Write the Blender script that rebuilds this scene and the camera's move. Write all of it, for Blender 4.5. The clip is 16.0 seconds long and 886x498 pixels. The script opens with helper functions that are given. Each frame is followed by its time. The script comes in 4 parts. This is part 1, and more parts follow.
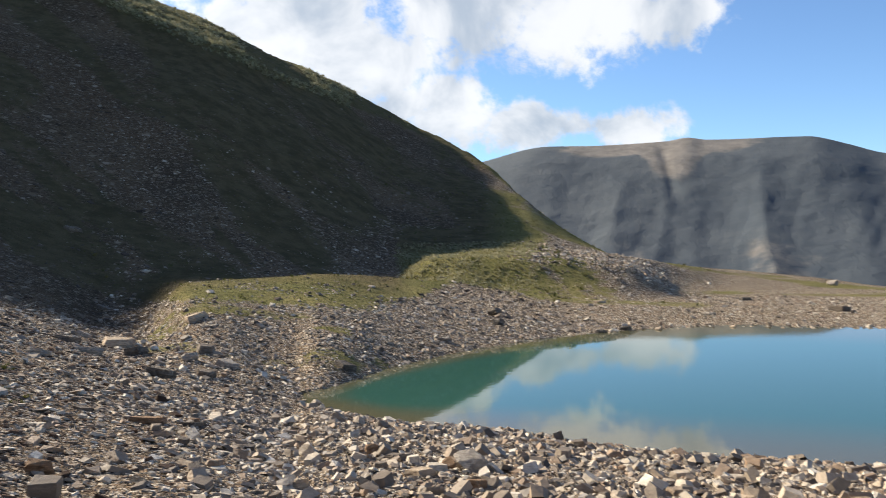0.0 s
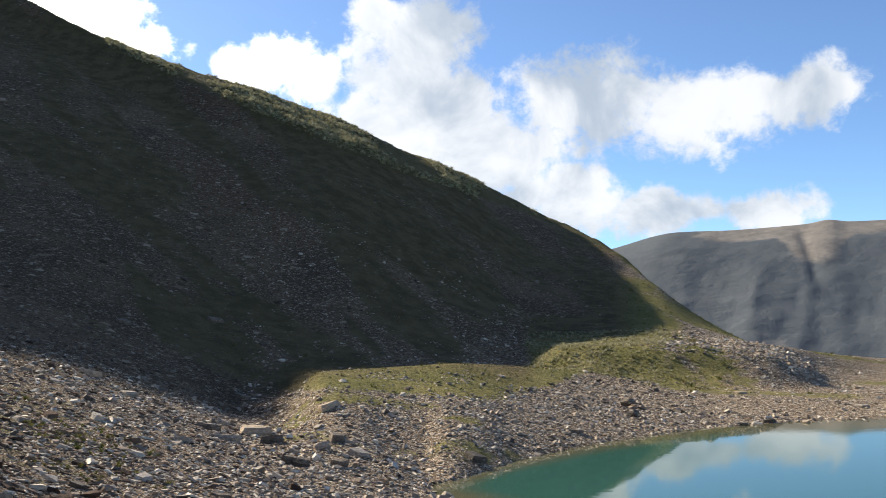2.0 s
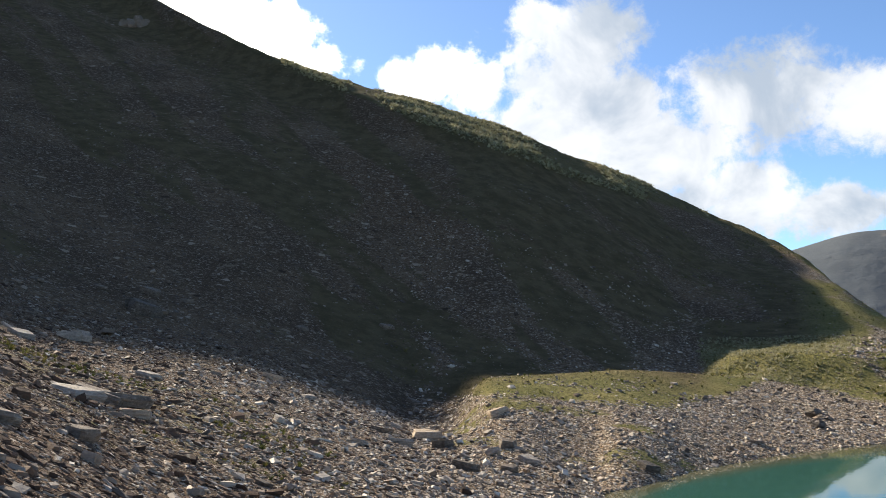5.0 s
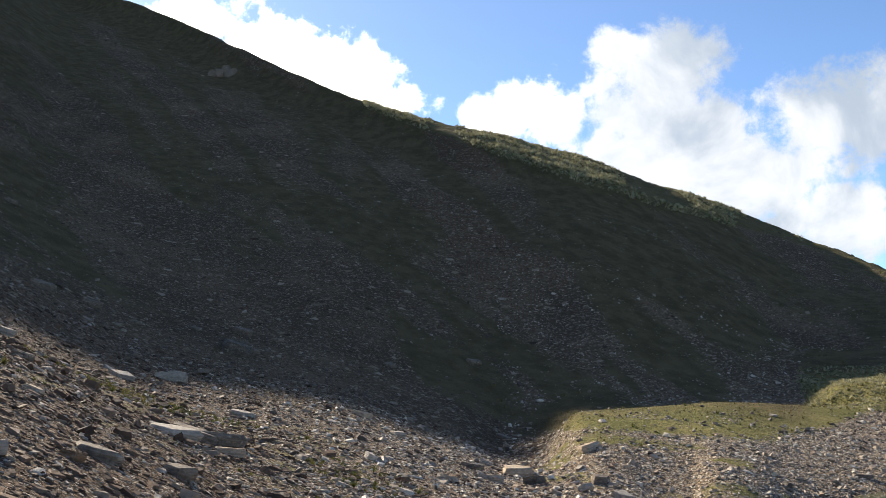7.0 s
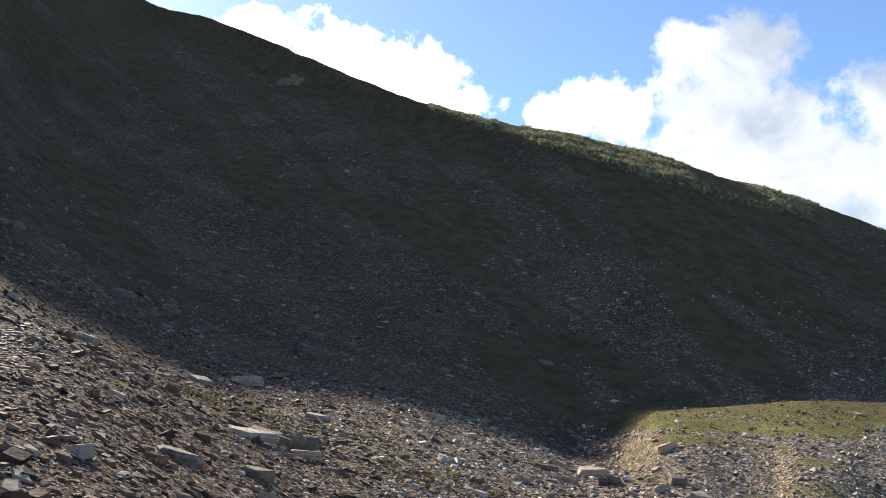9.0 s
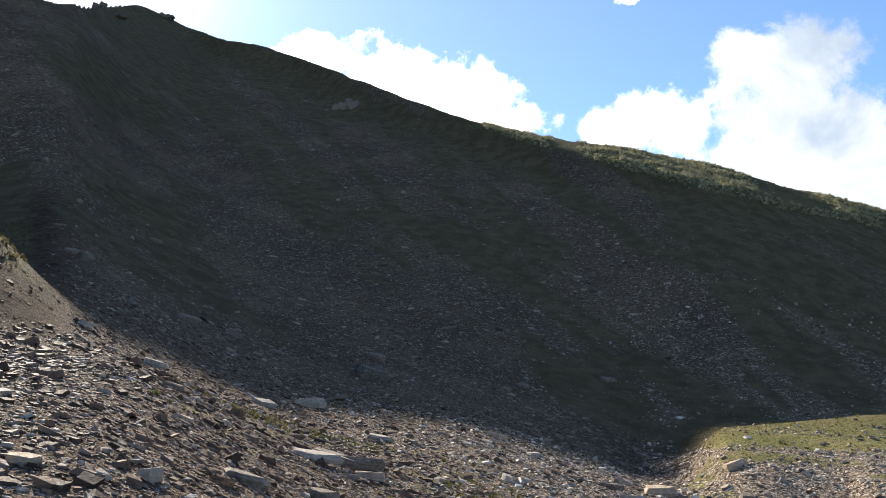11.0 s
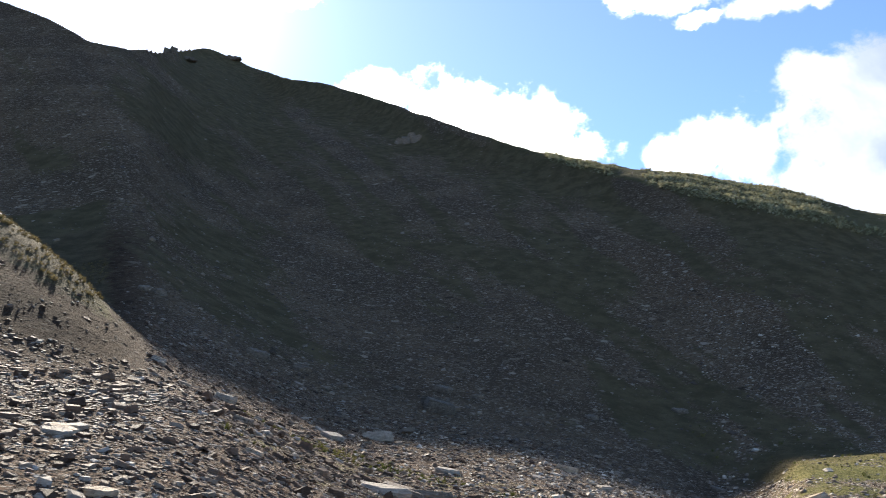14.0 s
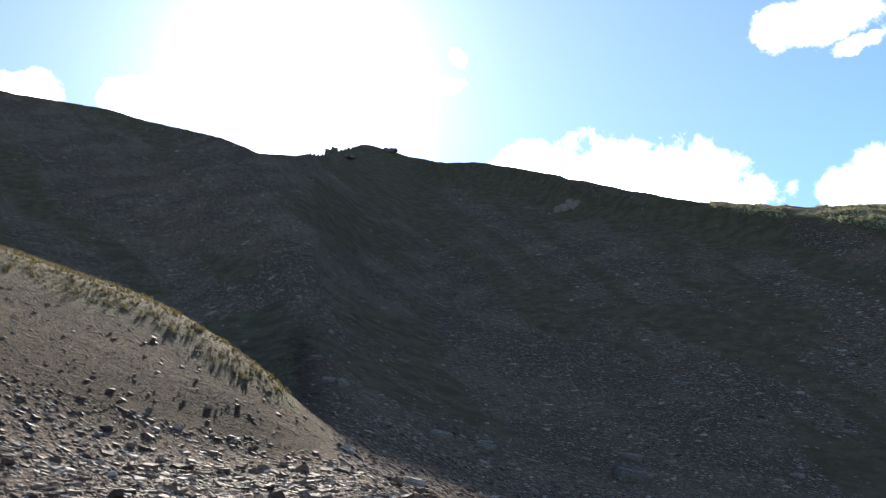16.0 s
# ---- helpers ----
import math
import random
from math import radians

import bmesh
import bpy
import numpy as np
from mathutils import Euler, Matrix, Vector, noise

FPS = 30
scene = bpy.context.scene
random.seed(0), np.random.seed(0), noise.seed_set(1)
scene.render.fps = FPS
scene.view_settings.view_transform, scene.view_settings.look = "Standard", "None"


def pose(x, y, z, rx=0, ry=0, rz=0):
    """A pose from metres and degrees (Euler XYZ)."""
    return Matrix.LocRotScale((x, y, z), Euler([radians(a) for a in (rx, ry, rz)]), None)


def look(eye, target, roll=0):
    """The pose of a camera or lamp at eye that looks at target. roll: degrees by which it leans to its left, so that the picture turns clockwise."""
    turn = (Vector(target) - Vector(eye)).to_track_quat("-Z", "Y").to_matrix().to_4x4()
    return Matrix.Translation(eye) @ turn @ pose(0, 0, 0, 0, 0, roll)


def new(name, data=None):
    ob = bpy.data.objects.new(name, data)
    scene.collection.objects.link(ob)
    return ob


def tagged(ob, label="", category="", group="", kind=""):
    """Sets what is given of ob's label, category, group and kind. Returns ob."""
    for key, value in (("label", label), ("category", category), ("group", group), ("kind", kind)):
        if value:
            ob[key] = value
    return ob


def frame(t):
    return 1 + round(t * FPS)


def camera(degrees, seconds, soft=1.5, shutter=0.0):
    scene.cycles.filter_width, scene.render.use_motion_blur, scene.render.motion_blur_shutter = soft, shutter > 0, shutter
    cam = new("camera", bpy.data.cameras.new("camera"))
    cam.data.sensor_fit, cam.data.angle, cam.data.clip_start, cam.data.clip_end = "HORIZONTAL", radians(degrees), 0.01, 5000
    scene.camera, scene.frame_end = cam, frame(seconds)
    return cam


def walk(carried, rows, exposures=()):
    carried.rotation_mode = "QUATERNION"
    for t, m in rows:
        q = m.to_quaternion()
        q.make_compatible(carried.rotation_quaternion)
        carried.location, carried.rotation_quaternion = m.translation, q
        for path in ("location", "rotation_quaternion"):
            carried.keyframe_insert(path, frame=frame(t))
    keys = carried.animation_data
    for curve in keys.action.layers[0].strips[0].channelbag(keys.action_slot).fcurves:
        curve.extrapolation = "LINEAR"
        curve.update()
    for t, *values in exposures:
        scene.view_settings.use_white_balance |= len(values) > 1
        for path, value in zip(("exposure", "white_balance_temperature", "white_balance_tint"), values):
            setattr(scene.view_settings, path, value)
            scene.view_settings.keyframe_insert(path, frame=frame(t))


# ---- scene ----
# time, yaw, pitch, roll
# The camera stands still on a stony slope above a small mountain lake and pans to the left.
cam = camera(53.0, 16.0, soft=0.6, shutter=0.5)
EYE = 5.0
PATH = [
    (0.0, 0.00, -0.23, 1.90),
    (0.5, 2.95, 1.01, 1.18),
    (1.0, 4.80, 2.81, 1.80),
    (1.5, 6.27, 5.19, 2.23),
    (2.0, 8.30, 5.78, 2.16),
    (2.5, 10.93, 5.52, 2.21),
    (3.0, 13.88, 5.84, 2.83),
    (3.5, 16.08, 6.16, 3.04),
    (3.7, 16.29, 6.15, 2.83),
    (5.8, 21.57, 7.76, 2.37),
    (6.0, 22.22, 8.27, 2.54),
    (6.5, 23.63, 9.08, 2.78),
    (7.0, 24.65, 9.04, 2.98),
    (7.5, 25.53, 9.45, 3.33),
    (8.0, 26.27, 9.36, 3.32),
    (8.5, 27.82, 9.25, 3.57),
    (9.0, 29.24, 9.41, 3.56),
    (11.5, 34.28, 11.57, 4.51),
    (12.0, 35.29, 12.60, 4.09),
    (12.5, 35.00, 13.37, 2.72),
    (13.0, 35.12, 13.53, 3.96),
    (13.5, 35.20, 13.25, 4.52),
    (14.0, 37.46, 13.28, 4.54),
    (14.5, 40.24, 13.34, 5.22),
    (15.0, 43.71, 15.13, 6.06),
    (15.5, 46.71, 17.06, 6.60),
    (16.0, 49.56, 19.20, 7.60)
]
walk(cam, [(t, pose(0, 0, EYE, 90 + pitch, roll, yaw)) for t, yaw, pitch, roll in PATH], [(0.0, 0.9, 6900, 10), (3.5, 0.95, 6950, 10), (7.0, 1.02, 7000, 10), (9.0, 1.08, 6850, 10), (12.5, 1.22, 6700, 10), (14.5, 1.25, 6600, 10), (16.0, 1.32, 6500, 10)])

# ---- light: a low sun just over the ridge, blue sky with cumulus ----
SUN_AZ, SUN_EL = 55.7, 30.3


def toward(az, el):
    """Unit vector at az degrees to the left of +y and el degrees up."""
    a, e = radians(az), radians(el)
    return Vector((-math.sin(a) * math.cos(e), math.cos(a) * math.cos(e), math.sin(e)))


sun_data = bpy.data.lights.new("sun", "SUN")
sun_data.energy, sun_data.angle, sun_data.color = 5.0, radians(0.53), (1.0, 0.915, 0.785)
sun = new("sun", sun_data)
sun.matrix_world = look(toward(SUN_AZ, SUN_EL) * 500, (0, 0, 0))


class Nodes:
    """Short hand for building a node tree."""

    def __init__(self, tree):
        self.tree = tree
        tree.nodes.clear()

    def add(self, kind, **values):
        node = self.tree.nodes.new(kind)
        for key, value in values.items():
            setattr(node, key, value)
        return node

    def link(self, a, b):
        self.tree.links.new(a, b)

    def put(self, socket, value):
        if isinstance(value, (int, float, tuple, list)):
            socket.default_value = value
        else:
            self.link(value, socket)

    def math(self, op, a, b=0.0, c=0.0):
        node = self.add("ShaderNodeMath", operation=op)
        for s, v in zip(node.inputs, (a, b, c)):
            self.put(s, v)
        return node.outputs[0]

    def mix(self, f, a, b, blend="MIX"):
        node = self.add("ShaderNodeMix", data_type="RGBA", blend_type=blend)
        for name, v in ((0, f), (6, a), (7, b)):
            self.put(node.inputs[name], v if not (isinstance(v, tuple) and len(v) == 3) else (*v, 1))
        return node.outputs[2]

    def noise(self, vec, scale, detail=4.0, rough=0.55, dist=0.0, out=0):
        node = self.add("ShaderNodeTexNoise")
        self.put(node.inputs["Vector"], vec)
        node.inputs["Scale"].default_value, node.inputs["Detail"].default_value = scale, detail
        node.inputs["Roughness"].default_value, node.inputs["Distortion"].default_value = rough, dist
        return node.outputs[out]

    def ramp(self, f, lo, hi, a=0.0, b=1.0, smooth=True):
        node = self.add("ShaderNodeMapRange", interpolation_type="SMOOTHSTEP" if smooth else "LINEAR")
        for i, v in enumerate((f, lo, hi, a, b)):
            self.put(node.inputs[i], v)
        return node.outputs[0]

    def scaled(self, vec, sx, sy, sz, rz=0.0):
        node = self.add("ShaderNodeMapping")
        self.put(node.inputs[0], vec)
        node.inputs["Scale"].default_value = (sx, sy, sz)
        node.inputs["Rotation"].default_value = (0, 0, rz)
        return node.outputs[0]


world = bpy.data.worlds.new("sky")
scene.world = world
world.use_nodes = True
W = Nodes(world.node_tree)
sky = W.add("ShaderNodeTexSky", sky_type="NISHITA", sun_disc=False, sun_elevation=radians(SUN_EL), sun_rotation=radians(-SUN_AZ),
            altitude=2800.0, air_density=1.0, dust_density=0.9, ozone_density=1.6)
direction = W.add("ShaderNodeTexCoord").outputs["Generated"]
split = W.add("ShaderNodeSeparateXYZ")
W.link(direction, split.inputs[0])
az_deg = W.math("MULTIPLY", W.math("ARCTAN2", W.math("MULTIPLY", split.outputs[0], -1.0), split.outputs[1]), 57.2958)
el_deg = W.math("MULTIPLY", W.math("ARCSINE", split.outputs[2]), 57.2958)
# billows push the cloud outlines about
swirl = W.add("ShaderNodeSeparateColor")
W.link(W.noise(direction, 9.0, 7.0, 0.62, 0.3, out=1), swirl.inputs[0])
az_w = W.math("MULTIPLY_ADD", W.math("SUBTRACT", swirl.outputs[0], 0.5), 2.8, az_deg)
el_w = W.math("MULTIPLY_ADD", W.math("SUBTRACT", swirl.outputs[1], 0.5), 2.8, el_deg)
# cumulus heaps: azimuth, elevation, half width, half height, in degrees
LAKE_HEAPS = (
    (10.5, 13.5, 6.5, 5.0), (4.5, 12.1, 5.6, 3.5), (-1.8, 14.4, 7.3, 3.9), (-8.3, 13.3, 6.5, 2.9), (-14.6, 13.7, 4.7, 2.1), (1.7, 8.9, 2.8, 1.5),
    (-0.9, 8.0, 4.5, 2.1), (-5.5, 7.4, 4.3, 1.9), (-12.5, 7.0, 4.0, 1.5), (15.9, 16.7, 2.4, 1.8), (9.7, 16.6, 5.4, 5.9), (11.7, 20.2, 2.0, 2.0),
    (-0.4, 9.0, 4.3, 2.2), (6.7, 13.2, 4.3, 3.2), (16.2, 16.3, 2.0, 1.5), (8.5, 18.8, 4.4, 3.7), (7.2, 14.8, 4.3, 3.5), (12.0, 20.6, 1.8, 1.8),
    (12.9, 25.6, 3.6, 1.1), (17.2, 25.5, 1.3, 0.4), (10.4, 24.8, 0.8, 0.6),
)
RIDGE_HEAPS = (
    (31.1, 20.4, 5.4, 2.3), (27.8, 18.5, 4.1, 1.2), (18.4, 17.9, 3.6, 1.8), (35.0, 22.1, 4.3, 1.8), (30.5, 20.1, 4.4, 2.1), (26.8, 18.5, 2.2, 0.9),
    (18.7, 17.7, 3.0, 1.2), (30.3, 19.6, 3.9, 1.5), (27.2, 18.4, 2.0, 0.8), (18.1, 17.6, 4.4, 1.2), (18.5, 27.2, 4.1, 1.2), (40.4, 23.5, 4.6, 1.6),
    (35.6, 21.6, 4.2, 1.6), (30.8, 19.4, 4.4, 1.1), (20.2, 17.6, 2.8, 1.6), (20.4, 27.8, 4.5, 1.6), (18.2, 25.5, 1.4, 0.6), (74.0, 29.7, 2.5, 1.1),
    (43.6, 30.8, 0.7, 0.8), (45.2, 29.1, 2.0, 0.6), (66.5, 29.6, 2.9, 1.4),
)
heap = None
for a, e, wa, we in LAKE_HEAPS + RIDGE_HEAPS:
    u = W.math("MULTIPLY", W.math("SUBTRACT", az_w, float(a)), 1.0 / wa)
    v = W.math("MULTIPLY", W.math("SUBTRACT", el_w, float(e)), 1.0 / we)
    d = W.math("SUBTRACT", 1.0, W.math("SQRT", W.math("MULTIPLY_ADD", u, u, W.math("MULTIPLY", v, v))))
    heap = d if heap is None else W.math("MAXIMUM", heap, d)
# elsewhere round the horizon scattered cumulus goes on
side = W.ramp(W.math("ABSOLUTE", W.math("SUBTRACT", az_deg, 26.0)), 62.0, 80.0)
rest = W.math("MULTIPLY", W.ramp(W.noise(direction, 3.0, 6.0, 0.55), 0.5, 0.68, -1.0, 1.0), 1.0)
heap = W.math("MAXIMUM", heap, W.math("SUBTRACT", rest, W.ramp(side, 0.0, 1.0, 3.0, 0.0)))
fine = W.noise(direction, 22.0, 9.0, 0.66, 0.15)
cover = W.ramp(W.math("MULTIPLY_ADD", W.math("SUBTRACT", fine, 0.5), 2.0, heap), -0.02, 0.5)
body = W.noise(direction, 7.0, 6.0, 0.55, 0.4)
near_sun = W.add("ShaderNodeVectorMath", operation="DOT_PRODUCT")
W.link(direction, near_sun.inputs[0])
near_sun.inputs[1].default_value = toward(SUN_AZ, SUN_EL)
glow = W.ramp(near_sun.outputs["Value"], 0.70, 1.0)
cloud_colour = W.mix(W.ramp(body, 0.36, 0.6), (0.25, 0.305, 0.385), (0.51, 0.54, 0.585))
cloud_colour = W.mix(glow, cloud_colour, (2.0, 1.95, 1.85))
sky_light = W.add("ShaderNodeVectorMath", operation="SCALE")
W.link(sky.outputs[0], sky_light.inputs[0])
sky_light.inputs["Scale"].default_value = 0.09
sky_colour = W.mix(1.0, sky_light.outputs[0], (0.74, 0.95, 1.15), "MULTIPLY")
off_sun = W.math("MULTIPLY", W.math("ARCCOSINE", W.math("MINIMUM", near_sun.outputs["Value"], 1.0)), 57.2958)
all_sky = W.mix(W.math("MULTIPLY", cover, 0.95), sky_colour, cloud_colour)
background = W.add("ShaderNodeBackground")
# the white aureole round the sun
ring = W.math("ADD", W.math("MULTIPLY", W.math("EXPONENT", W.math("MULTIPLY", off_sun, -0.38)), 2.6),
              W.math("MULTIPLY", W.math("EXPONENT", W.math("MULTIPLY", off_sun, -0.05)), 0.20))
white = W.add("ShaderNodeVectorMath", operation="SCALE")
white.inputs[0].default_value = (1.0, 0.98, 0.93)
W.link(ring, white.inputs["Scale"])
all_sky = W.mix(1.0, all_sky, white.outputs[0], "ADD")
W.link(all_sky, background.inputs[0])
background.inputs[1].default_value = 1.0
out = W.add("ShaderNodeOutputWorld")
W.link(background.outputs[0], out.inputs[0])

# ---- the lie of the land: heights along lines that run round the camera ----
def smooth_through(xs, ys, q):
    """Monotone cubic through the points (xs, ys), at the places q."""
    xs, ys, q = np.asarray(xs, float), np.asarray(ys, float), np.asarray(q, float)
    h, d = np.diff(xs), np.diff(ys) / np.diff(xs)
    m = np.zeros_like(ys)
    w1, w2 = 2 * h[1:] + h[:-1], h[1:] + 2 * h[:-1]
    ok = d[:-1] * d[1:] > 0
    den = np.where(ok, w1 / np.where(ok, d[:-1], 1) + w2 / np.where(ok, d[1:], 1), 1)
    m[1:-1] = np.where(ok, (w1 + w2) / den, 0)
    m[0], m[-1] = d[0], d[-1]
    i = np.clip(np.searchsorted(xs, q) - 1, 0, len(h) - 1)
    t = np.clip((q - xs[i]) / h[i], 0, 1)
    return ((1 + 2 * t) * (1 - t) ** 2 * ys[i] + t * (1 - t) ** 2 * h[i] * m[i]
            + t * t * (3 - 2 * t) * ys[i + 1] + t * t * (t - 1) * h[i] * m[i + 1])


_cells = np.random.RandomState(7).rand(256, 256)


def value_noise(x, y):
    """Smooth noise, 0 to 1, of period 256."""
    xi, yi = np.floor(x).astype(int), np.floor(y).astype(int)
    fx, fy = x - xi, y - yi
    fx, fy = fx * fx * (3 - 2 * fx), fy * fy * (3 - 2 * fy)
    a, b = _cells[xi % 256, yi % 256], _cells[(xi + 1) % 256, yi % 256]
    c, e = _cells[xi % 256, (yi + 1) % 256], _cells[(xi + 1) % 256, (yi + 1) % 256]
    return (a * (1 - fx) + b * fx) * (1 - fy) + (c * (1 - fx) + e * fx) * fy


def fbm(x, y, octaves=4):
    total, amp, norm = 0.0, 1.0, 0.0
    for k in range(octaves):
        total = total + amp * value_noise(x * 2 ** k + 17.3 * k, y * 2 ** k + 5.1 * k)
        norm, amp = norm + amp, amp * 0.5
    return total / norm


# azimuths of the stations, and along each line the distance and the elevation seen from the eye
STATION = (-28, -18, -10, -3, 3, 9, 16, 19, 21, 24.1, 32.4, 42.3, 55.1, 60, 65.9, 77.6)
LINES = {
    "near": ((11, 11, 11, 11, 11, 11, 11, 11.3, 11.5, 12, 12, 12, 12, 12, 12, 12),
             (-17, -17, -17, -17, -17, -17, -16, -15.3, -15.06, -14.2, -11.23, -5.68, 1.04, 2.38, 3.62, 5.21)),
    "shore": ((20.8, 20.9, 21.8, 23.8, 25.3, 29.2, 30, 29.5, 29, 28, 28, 28, 28, 27.5, 26, 23),
              (-13.5, -13.45, -12.9, -11.85, -11.2, -9.7, -7.6, -7.1, -6.73, -6, -3.28, -0.28, 6.12, 7.14, 8.06, 10.22)),
    "bed": ((34, 35, 35, 33, 31, 30.5, 34, 34.7, 35, 33, 32, 32, 32, 33.5, 36, 36.5),
            (-13, -13, -13, -13.5, -13, -9.5, -6.2, -6, -5.75, -4.94, -2.27, 0.21, 6.95, 10.55, 13.75, 17.6)),
    "bank": ((51, 51.8, 49.3, 43.5, 37.5, 32, 38, 41, 42, 39, 36, 36, 36, 40, 47, 53.5),
             (-5.6, -5.5, -5.8, -6.55, -7.6, -8.8, -5.2, -5.35, -5.1, -4.17, -1.46, 0.9, 7.8, 13.01, 17.06, 21.42)),
    "rise": ((62, 64, 60, 56, 50, 45, 45, 48, 50, 47, 41, 40, 40, 46, 56, 66),
             (-4.5, -4.2, -4.2, -3.9, -3.7, -3.4, -2.7, -4.65, -4.45, -3.52, -1.06, 1.39, 8.47, 12.81, 16.68, 20.94)),
    "mound": ((84, 84, 74, 68, 62, 56, 53, 55, 57, 53, 46, 45, 45, 53, 64, 76),
              (-3.7, -3.5, -3.3, -2.65, -2, -1.62, -1.7, -3.75, -3.7, -2.86, -0.46, 1.98, 9.14, 11.53, 14.12, 18.38)),
    "dip": ((100, 95, 80, 74, 69, 66, 60, 62, 63, 58, 52, 51, 52, 62, 74, 86),
            (-3.6, -3.1, -2.1, -1.25, -2.5, -2.5, -2.4, -3.2, -2.85, -2.06, 0.35, 2.78, 9.71, 11.52, 13.53, 17.4)),
    "foot": ((118, 108, 91, 87, 86, 76, 70, 69.5, 69, 66, 60, 58, 60, 73, 88, 100),
             (-3.45, -2.4, -0.8, -0.4, -0.7, -0.9, -1, -0.85, -0.75, -0.55, 1.55, 3.97, 10.88, 13.19, 15.5, 18.89)),
}
# the skyline of the hill: azimuth and elevation, and its distance
SKYLINE = ((-32, -3.6), (-26.4, -3.24), (-21.3, -2.47), (-18.1, -2.09), (-14.8, -1.73), (-11.5, -1.21), (-8.9, 0.05), (-6.1, 2.14), (-2.55, 5.35),
           (1.36, 7.57), (4.5, 9.32), (7.5, 10.95), (10.9, 12.4), (12.8, 13.37), (16.5, 14.78), (21, 16.3), (25, 17.4), (28.6, 18.45),
           (33.1, 20.3), (36.8, 21.8), (40.4, 23.2), (43.8, 24.2), (46, 24.55), (48.2, 25.15), (50, 25.85), (51.8, 26.3), (53.0, 26.2), (54.5, 26.0), (58.7, 26.2), (59.7, 26.6), (61.7, 27.4), (65.5, 28.2), (70, 29.1), (75.3, 29.6), (80, 30.2))
CREST = ((-32, 140), (-18, 130), (-10, 108.2), (-6, 117), (-3, 143), (0, 160), (3, 166), (9, 163), (15, 158), (20, 157), (26, 156), (31, 161), (34, 174),
         (37, 190), (42, 225), (45.5, 250), (48.5, 288), (51.5, 290), (53.5, 230), (55.5, 173), (58, 156), (66, 200), (80, 250))
# height in degrees of the grassy shoulder under the skyline, where the slope eases off
SHOULDER = ((-5, 0.0), (-2, 0.12), (3, 0.4), (6, 0.9), (10, 1.25), (15, 1.4), (20, 1.1), (25, 0.5), (28, 0.2), (31, 0.0))
# how the slope climbs from its foot to the crest: bare ridge, and rounded grassy shoulder
RISE = ((0.0, 0.0, 0.0), (0.25, 0.2, 0.23), (0.5, 0.47, 0.53), (0.75, 0.735, 0.815), (0.88, 0.862, 0.94), (0.965, 0.953, 0.983), (1.0, 1.0, 1.0))
BULGE = ((-9, -4, 0, 4, 9, 14, 18, 22, 30, 38, 44, 52), (0, 0.1, 0.1, 0.2, 0.1, -0.15, -0.35, -0.6, -0.7, -0.7, -0.5, 0))


def profile(az):
    """Distances and heights of the ground along the azimuth az, from the feet to the far valley."""
    tan = lambda e: np.tan(np.radians(e))
    a = np.clip(az, STATION[0], STATION[-1])
    away = max(0.0, abs(az - 25) - 53) / 30.0          # outside the view the land levels out
    rs, zs = [0.0, 2.0], [3.4, 3.35 - 0.02 * (25 - a) / 53]
    for dist, elev in LINES.values():
        r = float(smooth_through(STATION, dist, [a])[0])
        e = float(smooth_through(STATION, elev, [a])[0])
        rs.append(r), zs.append(EYE + r * tan(e))
    sky_az, sky_el = zip(*SKYLINE)
    crest_az, crest_r = zip(*CREST)
    rc = float(smooth_through(crest_az, crest_r, [a])[0])
    zc = EYE + rc * tan(float(smooth_through(sky_az, sky_el, [a])[0]))
    rf, zf = rs[-1], zs[-1]
    rim = float(np.interp(a, *zip(*SHOULDER)))
    low, ease = (zc - EYE) / rc, 0.1
    r1 = rc * ease / (low + ease - tan(np.degrees(np.arctan(low)) - rim))
    z1 = EYE + r1 * tan(np.degrees(np.arctan(low)) - rim)
    full = float(np.interp(az, BULGE[0], BULGE[1]))
    for u, bare, rounded in RISE[1:]:
        g = bare + (rounded - bare) * full
        rs.append(rf + (r1 - rf) * u), zs.append(zf + (z1 - zf) * g)
    if rim > 0.02:
        for u, g in ((0.35, 0.38), (0.7, 0.74), (1.0, 1.0)):
            rs.append(r1 + (rc - r1) * u), zs.append(z1 + (zc - z1) * g)
        rs.append(rc * 1.08), zs.append(zc + 0.08 * rc * low * 0.8)
    rs += [rc * 1.25, rc * 1.8, 600.0, 1000.0, 4600.0]
    top = max(zc, 1.0)
    back = float(np.interp(az, (10, 22, 32, 60), (0.7, 0.95, 1.1, 1.12)))
    zs += [EYE + (zc - EYE) * back - 1.0 if zc > 12 else zc - 6, zc * (back - 0.1) if zc > 12 else -22, top * 0.4 - 60, -150.0, -160.0]
    if away > 0:
        k = min(1.0, away)
        zs = [z * (1 - k) + k * (3.4 + 0.02 * r if r < 400 else -150.0) for r, z in zip(rs, zs)]
    return rs, zs


AZ = np.concatenate([np.linspace(-180, -40, 60, endpoint=False), np.linspace(-40, 90, 480), np.linspace(90, 180, 40)[1:]])
RAD = np.concatenate([[0.0], np.geomspace(0.8, 8, 24)[:-1], np.linspace(8, 60, 165), np.linspace(60, 310, 190)[1:], np.geomspace(310, 4600, 34)[1:]])
HEIGHT = np.empty((len(AZ), len(RAD)))
for i, a in enumerate(AZ):
    HEIGHT[i] = smooth_through(*profile(float(a)), RAD)
GX = -np.sin(np.radians(AZ))[:, None] * RAD[None, :]
GY = np.cos(np.radians(AZ))[:, None] * RAD[None, :]
